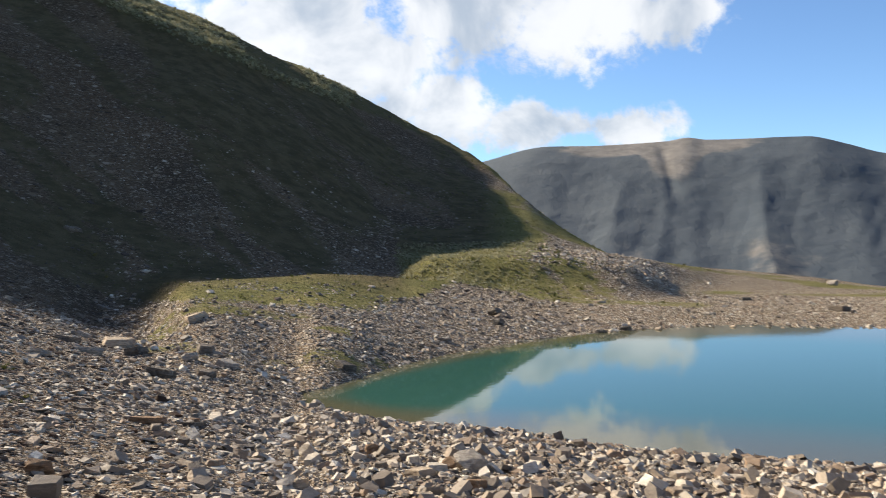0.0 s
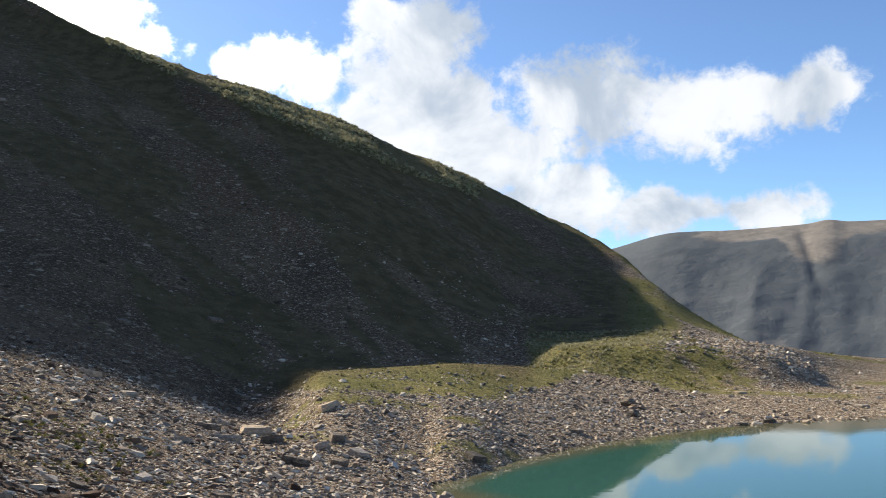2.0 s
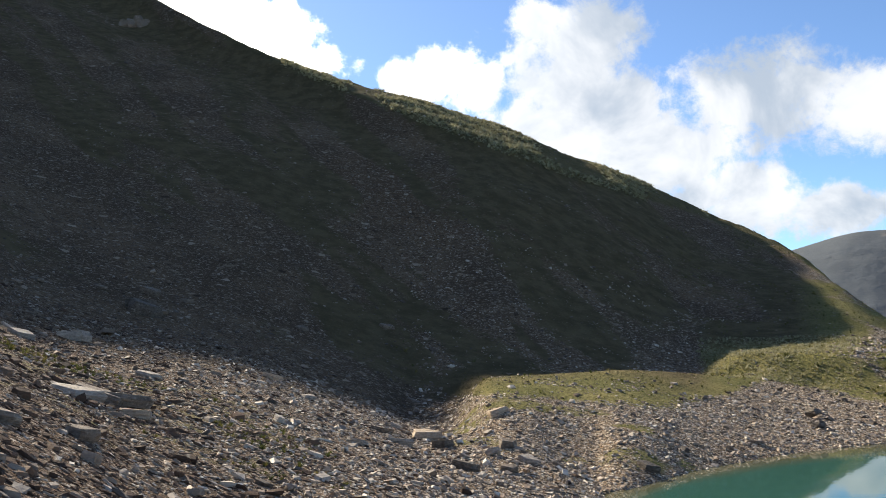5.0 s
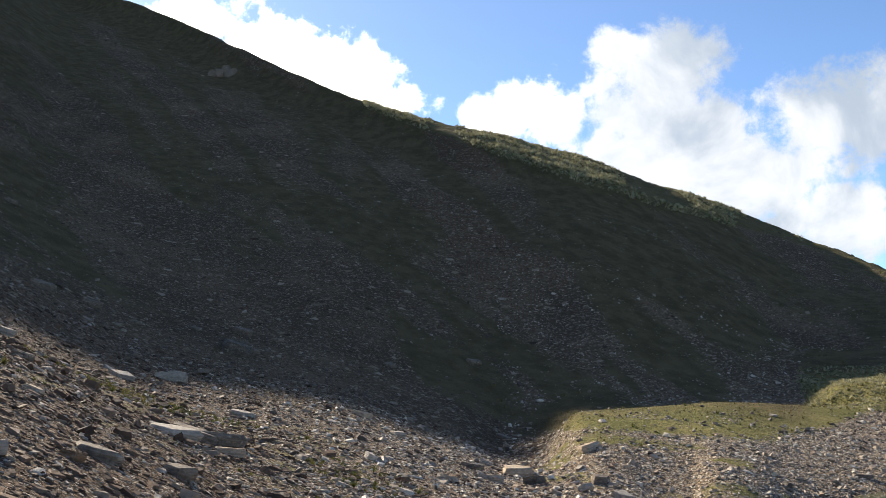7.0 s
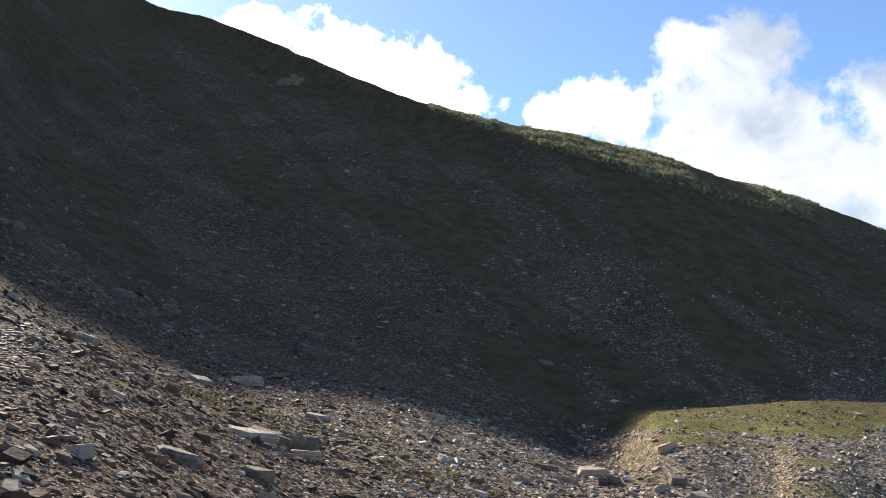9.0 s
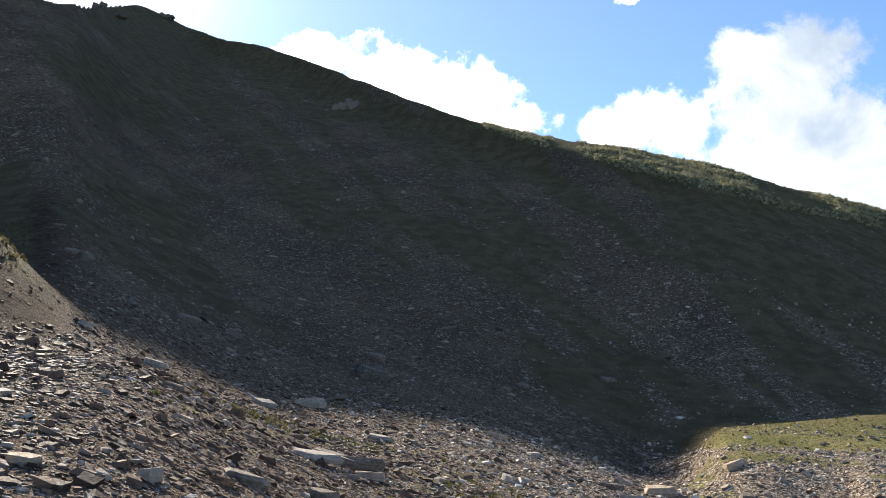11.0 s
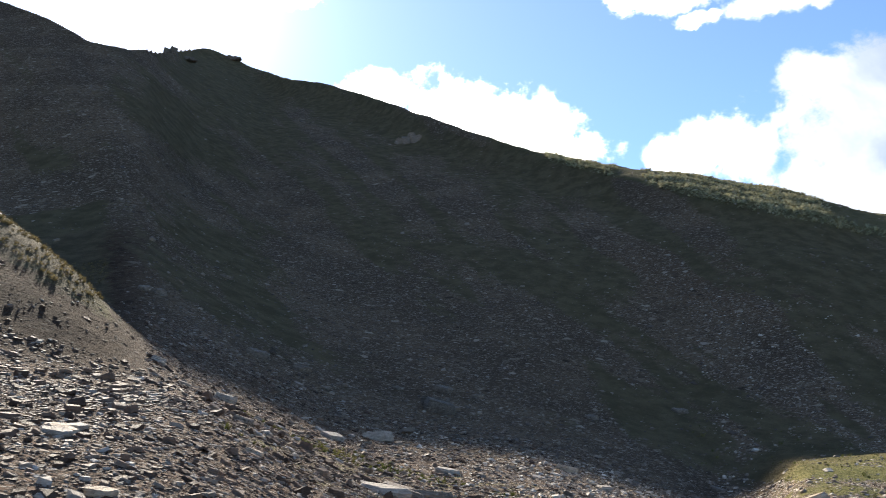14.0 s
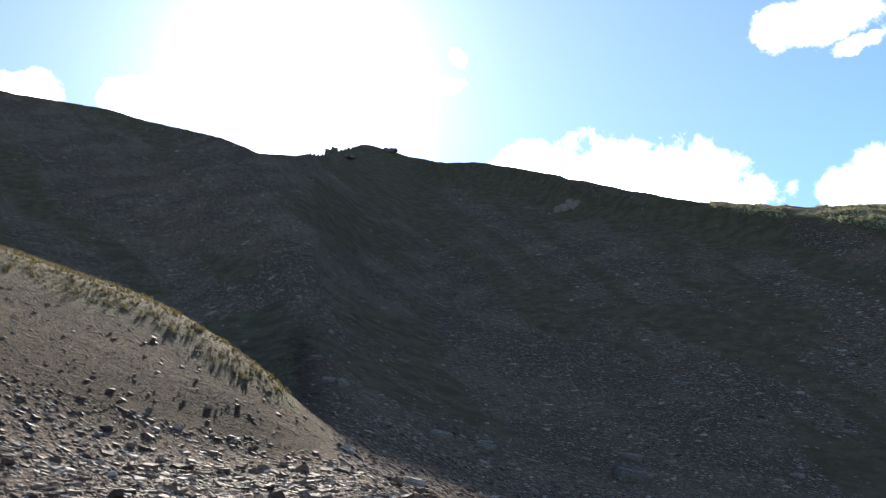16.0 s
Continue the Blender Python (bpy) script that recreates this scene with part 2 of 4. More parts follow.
# roughness: hollows and hummocks, growing with distance, and gullies down the hill
lump = np.interp(RAD, (0, 10, 60, 180, 330, 600), (0.0, 0.10, 0.35, 0.8, 1.2, 20.0))[None, :]
HEIGHT += (fbm(GX / 7 + 40, GY / 7 + 90, 5) - 0.5) * lump * np.interp(np.abs(HEIGHT), (0.0, 0.6), (0.35, 1.0))
# the steep-fronted turf ledge at the foot of the hill
_a, _r = AZ[:, None], RAD[None, :]
_drop = np.interp(_a, (-17, -13, -9, -6, 3), (-1.9, -0.95, -0.35, 0.0, 0.0))
_el = np.interp(_r, (66, 69.5, 72.5, 75, 90), (-3.3, -2.55, -1.05, -0.78, -0.62)) + _drop
_top = EYE + _r * np.tan(np.radians(_el))
_on = np.clip((_a + 16) / 5, 0, 1) * np.clip((3.2 - _a) / 2.8, 0, 1) * np.clip((_r - 66) / 2, 0, 1) * np.clip((96 - _r) / 12, 0, 1)
_on = _on * _on * (3 - 2 * _on)
_lift = np.maximum(_top + (fbm(GX / 1.9 + 7, GY / 1.9 + 3, 3) - 0.5) * 0.35 - HEIGHT, 0)
HEIGHT += _lift * _on
# tussocks and hollows on the grassy shoulder
EL0 = np.degrees(np.arctan2(HEIGHT - EYE, np.maximum(_r, 0.1)))
_under = np.interp(AZ, *zip(*SKYLINE))[:, None] - EL0
RIM = np.clip((np.interp(AZ, *zip(*SHOULDER))[:, None] + 0.35 - _under) / 0.5, 0, 1) * np.clip((_r - 95) / 10, 0, 1) * np.clip((AZ[:, None] + 7) / 3, 0, 1) * np.clip((34 - AZ[:, None]) / 5, 0, 1)
HEIGHT += (fbm(GX / 2.6 + 3, GY / 2.6 + 8, 3) - 0.5) * 0.9 * RIM


def ground_z(x, y):
    """Height of the ground at the places x, y (arrays)."""
    x, y = np.asarray(x, float), np.asarray(y, float)
    az, r = np.degrees(np.arctan2(-x, y)), np.hypot(x, y)
    i = np.clip(np.searchsorted(AZ, az) - 1, 0, len(AZ) - 2)
    j = np.clip(np.searchsorted(RAD, r) - 1, 0, len(RAD) - 2)
    u = np.clip((az - AZ[i]) / (AZ[i + 1] - AZ[i]), 0, 1)
    v = np.clip((r - RAD[j]) / (RAD[j + 1] - RAD[j]), 0, 1)
    return ((HEIGHT[i, j] * (1 - u) + HEIGHT[i + 1, j] * u) * (1 - v) + (HEIGHT[i, j + 1] * (1 - u) + HEIGHT[i + 1, j + 1] * u) * v)


def grid_mesh(name, x, y, z, wrap=False):
    """A mesh from a grid of heights."""
    n, m = z.shape
    me = bpy.data.meshes.new(name)
    i, j = np.meshgrid(np.arange(n if wrap else n - 1), np.arange(m - 1), indexing="ij")
    k = (i + 1) % n
    quads = np.stack([i * m + j, i * m + j + 1, k * m + j + 1, k * m + j], -1).reshape(-1, 4)
    me.vertices.add(n * m)
    me.vertices.foreach_set("co", np.stack([x, y, z], -1).astype(np.float32).ravel())
    me.loops.add(quads.size)
    me.loops.foreach_set("vertex_index", quads.astype(np.int32).ravel())
    me.polygons.add(len(quads))
    me.polygons.foreach_set("loop_start", np.arange(0, quads.size, 4, dtype=np.int32))
    me.polygons.foreach_set("use_smooth", np.ones(len(quads), bool))
    me.update(calc_edges=True)
    return me


def attribute(me, name, values):
    at = me.attributes.new(name, "FLOAT", "POINT")
    at.data.foreach_set("value", np.asarray(values, np.float32).ravel())


# ---- materials ----
def material(name):
    m = bpy.data.materials.new(name)
    m.use_nodes = True
    n = Nodes(m.node_tree)
    bsdf, o = n.add("ShaderNodeBsdfPrincipled"), n.add("ShaderNodeOutputMaterial")
    n.link(bsdf.outputs[0], o.inputs[0])
    return m, n, bsdf


def bumped(n, bsdf, height, strength, distance):
    b = n.add("ShaderNodeBump")
    n.put(b.inputs["Height"], height)
    b.inputs["Strength"].default_value, b.inputs["Distance"].default_value = strength, distance
    n.link(b.outputs[0], bsdf.inputs["Normal"])


STONE_TONES = ((0.0, (0.085, 0.064, 0.045)), (0.14, (0.195, 0.150, 0.106)), (0.34, (0.38, 0.300, 0.215)), (0.52, (0.34, 0.228, 0.140)),
               (0.7, (0.53, 0.435, 0.325)), (0.88, (0.68, 0.585, 0.455)), (1.0, (0.77, 0.69, 0.57)))


SLATE_TONES = ((0.0, (0.070, 0.050, 0.034)), (0.3, (0.134, 0.098, 0.066)), (0.55, (0.196, 0.146, 0.099)), (0.8, (0.272, 0.209, 0.147)), (1.0, (0.44, 0.365, 0.28)))
# reddish-brown slate, with the dimness of backlit stones darkened into its tones
FIELD_TONES = ((0.0, (0.050, 0.034, 0.025)), (0.25, (0.108, 0.070, 0.048)), (0.5, (0.182, 0.120, 0.083)), (0.7, (0.235, 0.165, 0.118)),
               (0.88, (0.32, 0.26, 0.20)), (1.0, (0.54, 0.475, 0.40)))


def tones(n, f, stops):
    node = n.add("ShaderNodeValToRGB")
    n.put(node.inputs[0], f)
    ramp = node.color_ramp
    while len(ramp.elements) < len(stops):
        ramp.elements.new(0.5)
    for e, (at, c) in zip(ramp.elements, stops):
        e.position, e.color = at, (*c, 1)
    return node.outputs[0]


def turf_colour(n, p):
    """Dry mountain grass: green, straw and dark tussocks."""
    blades = n.noise(p, 5.0, 7.0, 0.72)
    green = n.mix(n.ramp(n.noise(p, 0.22, 5.0, 0.6), 0.36, 0.64), (0.195, 0.185, 0.072), (0.290, 0.252, 0.105))
    return n.mix(n.ramp(blades, 0.30, 0.58), (0.075, 0.076, 0.030), green), blades


def ground_material():
    m, n, bsdf = material("stony_ground")
    p = n.add("ShaderNodeNewGeometry").outputs["Position"]
    grass = n.add("ShaderNodeAttribute", attribute_name="grass").outputs["Fac"]
    slope = n.add("ShaderNodeAttribute", attribute_name="scree").outputs["Fac"]
    bed = n.scaled(p, 1.0, 1.0, 1.6)
    layers = []
    for size in (1.3, 3.6, 8.5, 17.0):
        cell = n.add("ShaderNodeTexVoronoi", feature="F1")
        edge = n.add("ShaderNodeTexVoronoi", feature="DISTANCE_TO_EDGE")
        for v in (cell, edge):
            n.link(bed, v.inputs["Vector"])
            v.inputs["Scale"].default_value = size
        c = n.add("ShaderNodeSeparateColor")
        n.link(cell.outputs["Color"], c.inputs[0])
        layers.append((edge.outputs["Distance"], c.outputs[0], c.outputs[1]))
    broad, patchy = n.noise(p, 0.09, 6.0, 0.62), n.noise(p, 0.45, 6.0, 0.65)
    # soil, its colour darkened for the shadow in gaps between stones
    shaded_soil = n.mix(n.ramp(patchy, 0.35, 0.65), (0.050, 0.039, 0.029), (0.092, 0.072, 0.054))

    def pieces(under, layer, stops, least):
        """Stones of one size over what lies under them, with dark gaps."""
        body = tones(n, layer[1], stops)
        gap = n.math("MULTIPLY", n.ramp(layer[0], 0.03, 0.16), n.ramp(layer[2], least, least + 0.04))
        return n.mix(gap, under, body), gap

    gravel, g3 = pieces(shaded_soil, layers[3], STONE_TONES, 0.10)
    brown, _ = pieces(shaded_soil, layers[3], FIELD_TONES, 0.10)
    rust = n.add("ShaderNodeAttribute", attribute_name="rust").outputs["Fac"]
    brown, _ = pieces(brown, layers[2], FIELD_TONES, 0.25)
    gravel, g2 = pieces(gravel, layers[2], STONE_TONES, 0.45)
    gravel = n.mix(rust, gravel, brown)
    earth = n.mix(n.ramp(broad, 0.4, 0.62), (0.108, 0.080, 0.053), (0.185, 0.132, 0.083))
    bare = n.add("ShaderNodeAttribute", attribute_name="earth").outputs["Fac"]
    earth = n.mix(n.math("MULTIPLY", bare, n.ramp(patchy, 0.25, 0.6)), earth, (0.150, 0.098, 0.058))
    flakes, _ = pieces(earth, layers[2], SLATE_TONES, 0.55)
    flakes, g1 = pieces(flakes, layers[1], SLATE_TONES, 0.62)
    flakes, g0 = pieces(flakes, layers[0], SLATE_TONES, 0.90)
    stone = n.mix(slope, gravel, flakes)
    clay = n.add("ShaderNodeAttribute", attribute_name="clay").outputs["Fac"]
    stone = n.mix(n.math("MULTIPLY", clay, n.ramp(n.noise(p, 2.5, 6.0, 0.7), 0.3, 0.6, 0.6, 1.0)), stone,
                  n.mix(n.ramp(n.noise(p, 0.8, 7.0, 0.7), 0.35, 0.65), (0.048, 0.031, 0.020), (0.088, 0.057, 0.036)))
    turf, blades = turf_colour(n, p)
    # turf on the scree slopes is darker and browner than elsewhere
    slope_turf = n.mix(n.ramp(n.noise(p, 0.5, 6.0, 0.65), 0.35, 0.65), (0.090, 0.075, 0.043), (0.158, 0.124, 0.073))
    turf = n.mix(n.math("MULTIPLY", slope, 0.9), turf, slope_turf)
    mask = n.ramp(n.math("MULTIPLY_ADD", n.math("SUBTRACT", n.noise(p, 1.1, 8.0, 0.7), 0.5), 1.6, grass), 0.30, 0.70)
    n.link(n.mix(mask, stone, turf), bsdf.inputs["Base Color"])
    bsdf.inputs["Roughness"].default_value = 1.0
    bsdf.inputs["Specular IOR Level"].default_value = 0.03
    relief = n.math("MULTIPLY_ADD", g2, 0.5, n.math("MULTIPLY", blades, 0.4))
    relief = n.math("MULTIPLY_ADD", g3, 0.25, relief)
    relief = n.math("MULTIPLY_ADD", n.math("MULTIPLY", n.math("ADD", g1, g0), slope), 0.6, relief)
    bumped(n, bsdf, relief, 0.9, 0.14)
    return m


def stone_material(name, per_island, stops=STONE_TONES, gloss=0.3):
    """Broken slate and limestone: grey, tan, rusty and pale pieces."""
    m, n, bsdf = material(name)
    geo = n.add("ShaderNodeNewGeometry")
    p = geo.outputs["Position"]
    pick = geo.outputs["Random Per Island"] if per_island else n.add("ShaderNodeObjectInfo").outputs["Random"]
    base = tones(n, pick, stops)
    grain = n.noise(p, 9.0, 8.0, 0.7)
    veins = n.noise(n.scaled(p, 3.0, 3.0, 16.0), 2.0, 5.0, 0.6)
    base = n.mix(n.ramp(grain, 0.3, 0.75), n.mix(0.4, base, (0.04, 0.036, 0.032)), base)
    base = n.mix(n.ramp(veins, 0.56, 0.72, 0.0, 0.45), base, (0.20, 0.135, 0.085))
    base = n.mix(n.ramp(n.noise(p, 3.3, 4.0, 0.5), 0.64, 0.74, 0.0, 0.5), base, (0.44, 0.40, 0.32))
    n.link(base, bsdf.inputs["Base Color"])
    bsdf.inputs["Roughness"].default_value = 0.65
    bsdf.inputs["Specular IOR Level"].default_value = gloss
    bumped(n, bsdf, n.math("ADD", grain, n.math("MULTIPLY", veins, 0.5)), 0.6, 0.04)
    return m


def boulder_material(name, dark, light):
    m, n, bsdf = material(name)
    at = n.add("ShaderNodeTexCoord").outputs["Object"]
    grain = n.noise(at, 8.0, 8.0, 0.7)
    beds = n.noise(n.scaled(at, 1.6, 1.6, 14.0), 2.0, 6.0, 0.62)
    c = n.mix(n.ramp(n.math("MULTIPLY_ADD", beds, 0.5, n.math("MULTIPLY", grain, 0.5)), 0.36, 0.62), dark, light)
    c = n.mix(n.ramp(n.noise(at, 4.0, 5.0, 0.6), 0.6, 0.72, 0.0, 0.6), c, (0.46, 0.42, 0.34))
    c = n.mix(n.ramp(n.noise(at, 2.2, 4.0, 0.6), 0.62, 0.76, 0.0, 0.55), c, (0.055, 0.05, 0.045))
    n.link(c, bsdf.inputs["Base Color"])
    bsdf.inputs["Roughness"].default_value = 0.8
    bsdf.inputs["Specular IOR Level"].default_value = 0.12
    bumped(n, bsdf, n.math("ADD", grain, beds), 0.8, 0.06)
    return m


def grass_material(name, green, straw):
    m, n, bsdf = material(name)
    geo = n.add("ShaderNodeNewGeometry")
    c = n.mix(geo.outputs["Random Per Island"], green, straw)
    n.link(n.mix(n.ramp(n.noise(geo.outputs["Position"], 0.6, 4.0, 0.6), 0.35, 0.65), c, green), bsdf.inputs["Base Color"])
    bsdf.inputs["Roughness"].default_value = 0.8
    bsdf.inputs["Specular IOR Level"].default_value = 0.15
    leaf = n.add("ShaderNodeBsdfTranslucent")
    n.link(bsdf.inputs["Base Color"].links[0].from_socket, leaf.inputs[0])
    both = n.add("ShaderNodeMixShader")
    both.inputs[0].default_value = 0.3
    n.link(bsdf.outputs[0], both.inputs[1])
    n.link(leaf.outputs[0], both.inputs[2])
    n.link(both.outputs[0], n.tree.nodes["Material Output"].inputs[0])
    return m


def water_material():
    m, n, bsdf = material("lake_water")
    p = n.add("ShaderNodeNewGeometry").outputs["Position"]
    depth = n.add("ShaderNodeAttribute", attribute_name="depth").outputs["Fac"]
    murk = n.mix(n.ramp(depth, 0.0, 1.5), (0.10, 0.095, 0.055), (0.030, 0.098, 0.077))
    n.link(murk, bsdf.inputs["Base Color"])
    bsdf.inputs["Roughness"].default_value = 0.025
    bsdf.inputs["IOR"].default_value = 1.25
    ripple = n.noise(n.scaled(p, 1.0, 1.6, 1.0), 1.6, 3.0, 0.5)
    bumped(n, bsdf, ripple, 0.02, 0.04)
    return m


def mountain_material():
    m, n, bsdf = material("hazy_mountain_slope")
    p = n.add("ShaderNodeNewGeometry").outputs["Position"]
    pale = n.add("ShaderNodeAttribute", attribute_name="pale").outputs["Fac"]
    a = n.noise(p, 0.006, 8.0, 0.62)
    # blue haze of distance and cloud shade are put into this dark colour
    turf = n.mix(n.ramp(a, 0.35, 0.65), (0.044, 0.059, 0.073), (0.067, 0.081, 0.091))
    # paler colour standing for sunlight on the slope, not for another rock
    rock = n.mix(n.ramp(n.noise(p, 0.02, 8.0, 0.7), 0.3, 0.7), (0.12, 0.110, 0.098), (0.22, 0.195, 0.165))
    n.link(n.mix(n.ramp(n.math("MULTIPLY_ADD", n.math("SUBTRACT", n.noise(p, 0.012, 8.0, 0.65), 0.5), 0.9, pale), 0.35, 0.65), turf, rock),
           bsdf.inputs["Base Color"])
    bsdf.inputs["Roughness"].default_value = 0.95
    bumped(n, bsdf, n.noise(p, 0.03, 8.0, 0.7), 0.7, 6.0)
    return m


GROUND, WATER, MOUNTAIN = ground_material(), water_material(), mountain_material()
STONE, LOOSE, SLATE = stone_material("broken_stone", True), stone_material("loose_stone", False), stone_material("slate_flakes", True, SLATE_TONES)
RUSTY, RUSTY_LOOSE = stone_material("rusty_slate", True, FIELD_TONES, 0.02), stone_material("rusty_loose_slate", False, FIELD_TONES, 0.02)
ROCKS = {
    "dark": boulder_material("dark_slate", (0.066, 0.055, 0.044), (0.175, 0.150, 0.120)),
    "grey": boulder_material("grey_slate", (0.110, 0.087, 0.066), (0.25, 0.205, 0.16)),
    "tan": boulder_material("tan_sandstone", (0.30, 0.225, 0.155), (0.54, 0.43, 0.31)),
    "brown": boulder_material("rusty_sandstone", (0.14, 0.085, 0.050), (0.30, 0.19, 0.11)),
    "pale": boulder_material("pale_limestone", (0.235, 0.20, 0.16), (0.44, 0.385, 0.315)),
}
TURF = grass_material("turf_blades", (0.075, 0.085, 0.022), (0.22, 0.175, 0.06))
STRAW = grass_material("straw_blades", (0.130, 0.102, 0.045), (0.27, 0.21, 0.10))
PALE_GRASS = grass_material("pale_blades", (0.24, 0.225, 0.12), (0.48, 0.44, 0.28))

# ---- ground, lake, far mountain ----
R2 = np.broadcast_to(RAD[None, :], HEIGHT.shape)
A2 = np.broadcast_to(AZ[:, None], HEIGHT.shape)


def inside(v, lo, hi, soft):
    """1 between lo and hi, fading over soft."""
    return np.clip((v - lo) / soft + 0.5, 0, 1) * np.clip((hi - v) / soft + 0.5, 0, 1)


def grass_cover(az, r, x, y, z):
    """How grassy the ground is, 0 to 1."""
    el = np.degrees(np.arctan2(z - EYE, np.maximum(r, 0.1)))
    lower = np.interp(az, (-2, 0, 3, 6, 10, 15, 19), (-2.5, -2.75, -3.6, -4.0, -3.5, -3.0, -2.9))
    mound = inside(az, -1, 19.5, 3) * inside(r, 38, 70, 4) * inside(el, lower, -1.0, 0.7)
    patch = inside(az, 3, 20, 4) * inside(r, 33.5, 56, 5) * np.clip((fbm(x / 2.2 + 5, y / 2.2 + 2, 4) - 0.46) * 3.4, 0, 0.6)
    strip = inside(az, -17.5, -4, 3) * inside(r, 61, 66, 1.5) * 0.6 + inside(az, -8, 3, 2) * inside(r, 66, 71, 2) * 0.7
    saddle = inside(az, -35, -2, 4) * inside(r, 78, 170, 8) * np.clip((fbm(x / 9, y / 9, 4) - 0.36) * 3.6, 0.1, 0.95) * (1 - inside(az, -14, -4.5, 2) * inside(r, 74, 100, 6))
    ledge = inside(az, -5.8, 3, 1.0) * inside(r, 68, 100, 3) * 0.9
    hill = inside(r, 62, 400, 14) * inside(az, -12, 100, 6) * (1 - inside(az, 57, 100, 3) * inside(r, 30, 100, 8))
    across = el - 0.9 * az                                           # bands run down the fall line
    streak = fbm(across / 2.6 + 40 + (fbm(x / 9, y / 9, 2) - 0.5) * 0.8, az / 14 + el / 10 + 11, 3)
    thin = fbm(across / 0.9 + 12, az / 7 + el / 6 + 3, 3)
    high = inside(el - 0.36 * az, 3.5, 60, 8)                       # turf on the upper slope
    low = inside(az, 3, 34, 8) * inside(el, -2, 3.0, 2.5)            # and a green skirt at the foot
    hill = hill * np.clip(0.10 + (streak - 0.5) * 3.2 + np.clip(thin - 0.56, 0, 1) * 2.2 + high * 0.34 + low * 0.3, 0, 0.75)
    brow = np.interp(az, (56, 60, 66, 78), (9.0, 13.4, 17.6, 22.1))
    moraine = inside(az, 57.5, 100, 2) * inside(r, 34.5, 90, 1.6) * inside(el, brow - 2.3, 40, 1.8) * 0.9
    near = inside(az, 26, 52, 8) * inside(r, 16, 34, 6) * 0.36
    return np.clip(np.maximum.reduce([mound, patch, strip, saddle, ledge, hill, near, moraine]), 0, 1)


ground_me = grid_mesh("ground", GX, GY, HEIGHT)
GRASS = grass_cover(A2, R2, GX, GY, HEIGHT)
GRASS = np.maximum(GRASS, RIM * 0.95)
attribute(ground_me, "grass", GRASS)
EL2 = np.degrees(np.arctan2(HEIGHT - EYE, np.maximum(R2, 0.1)))
BROWN = np.clip(1.2 - ((A2 - 18) / 9) ** 2 - ((EL2 - 9 - 0.3 * (A2 - 18)) / 2.6) ** 2, 0, 0.75)
attribute(ground_me, "earth", np.maximum(BROWN * (R2 > 60), inside(A2, 56, 100, 4) * inside(R2, 27, 80, 3) * 0.75))
attribute(ground_me, "rust", np.clip((A2 - 10) / 32, 0, 1))
attribute(ground_me, "clay", inside(A2, 55.5, 100, 4) * inside(R2, 28, 80, 4))
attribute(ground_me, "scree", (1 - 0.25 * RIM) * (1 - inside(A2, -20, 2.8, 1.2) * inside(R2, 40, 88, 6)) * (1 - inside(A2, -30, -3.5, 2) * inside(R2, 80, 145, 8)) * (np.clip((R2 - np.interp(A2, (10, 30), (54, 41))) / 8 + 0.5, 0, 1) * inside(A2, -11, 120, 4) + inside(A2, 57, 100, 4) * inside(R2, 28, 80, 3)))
ground_me.materials.append(GROUND)
ground = tagged(new("ground", ground_me), "stony mountain ground with scree, thin grass and a steep shaded hillside", "ground", kind="structure")

water_az = np.linspace(-60, 14, 140)
water_r = np.linspace(14, 66, 100)
WX, WY = -np.sin(np.radians(water_az))[:, None] * water_r, np.cos(np.radians(water_az))[:, None] * water_r
water_me = grid_mesh("water", WX, WY, np.zeros_like(WX))
attribute(water_me, "depth", -ground_z(WX, WY))
water_me.materials.append(WATER)
water = tagged(new("water", water_me), "still turquoise lake water reflecting clouds", "lake", kind="structure")

MTN_SKY = ((-60, 2.5), (-40, 3.2), (-30, 4.0), (-26.6, 4.5), (-24.6, 5.2), (-22.5, 5.8), (-21.3, 5.85), (-16.7, 6.0), (-15.5, 6.2), (-14.3, 6.05),
           (-10.2, 6.0), (-6.9, 6.1), (-2.7, 5.3), (3, 4.0), (20, 2.0))
mtn_az = np.linspace(-60, 20, 460)
mtn_u = np.linspace(0, 1, 150)
sky_a, sky_e = zip(*MTN_SKY)
top_e = smooth_through(sky_a, sky_e, mtn_az)
MA, MU = np.meshgrid(mtn_az, mtn_u, indexing="ij")
MR = 1500 + 1300 * MU
crest = (EYE + 2500 * np.tan(np.radians(top_e)))[:, None]
shape = np.interp(mtn_u, (0, 0.2, 0.45, 0.65, 0.77, 1.0), (0.0, 0.22, 0.55, 0.86, 1.0, 0.7))[None, :]
MX, MY = -np.sin(np.radians(MA)) * MR, np.cos(np.radians(MA)) * MR
spur = np.zeros_like(MA)
for at, wide, high in ((-24.5, 2.2, 40), (-19.6, 1.2, 60), (-14.9, 0.9, 26), (-12.2, 2.2, 75), (-7.6, 1.1, 22), (-5.5, 2.4, 55), (-2.0, 1.6, 30)):
    line = at + (0.74 - MU) * (3.2 if at > -16 else -2.0) + (fbm(MU * 5 + at, MU * 0 + 3.1, 2) - 0.5) * 1.2
    spur += 0.3 * high * np.exp(-np.abs((MA - line) / wide) ** 1.4)
ribs = np.abs(fbm(MA / 1.7 + MU * 3.1, MU * 2.2 + 4, 4) - 0.5) * 2
fade = np.clip((0.72 - MU) / 0.3, 0, 1) * np.clip(MU * 5, 0, 1)
MZ = (-160 + (crest + 160) * shape + (spur - 12) * fade - (0.5 - np.minimum(ribs, 0.5)) * 5 * fade
      + (fbm(MX / 70, MY / 70, 5) - 0.5) * 10 * np.clip((0.8 - MU) / 0.2, 0.08, 1))
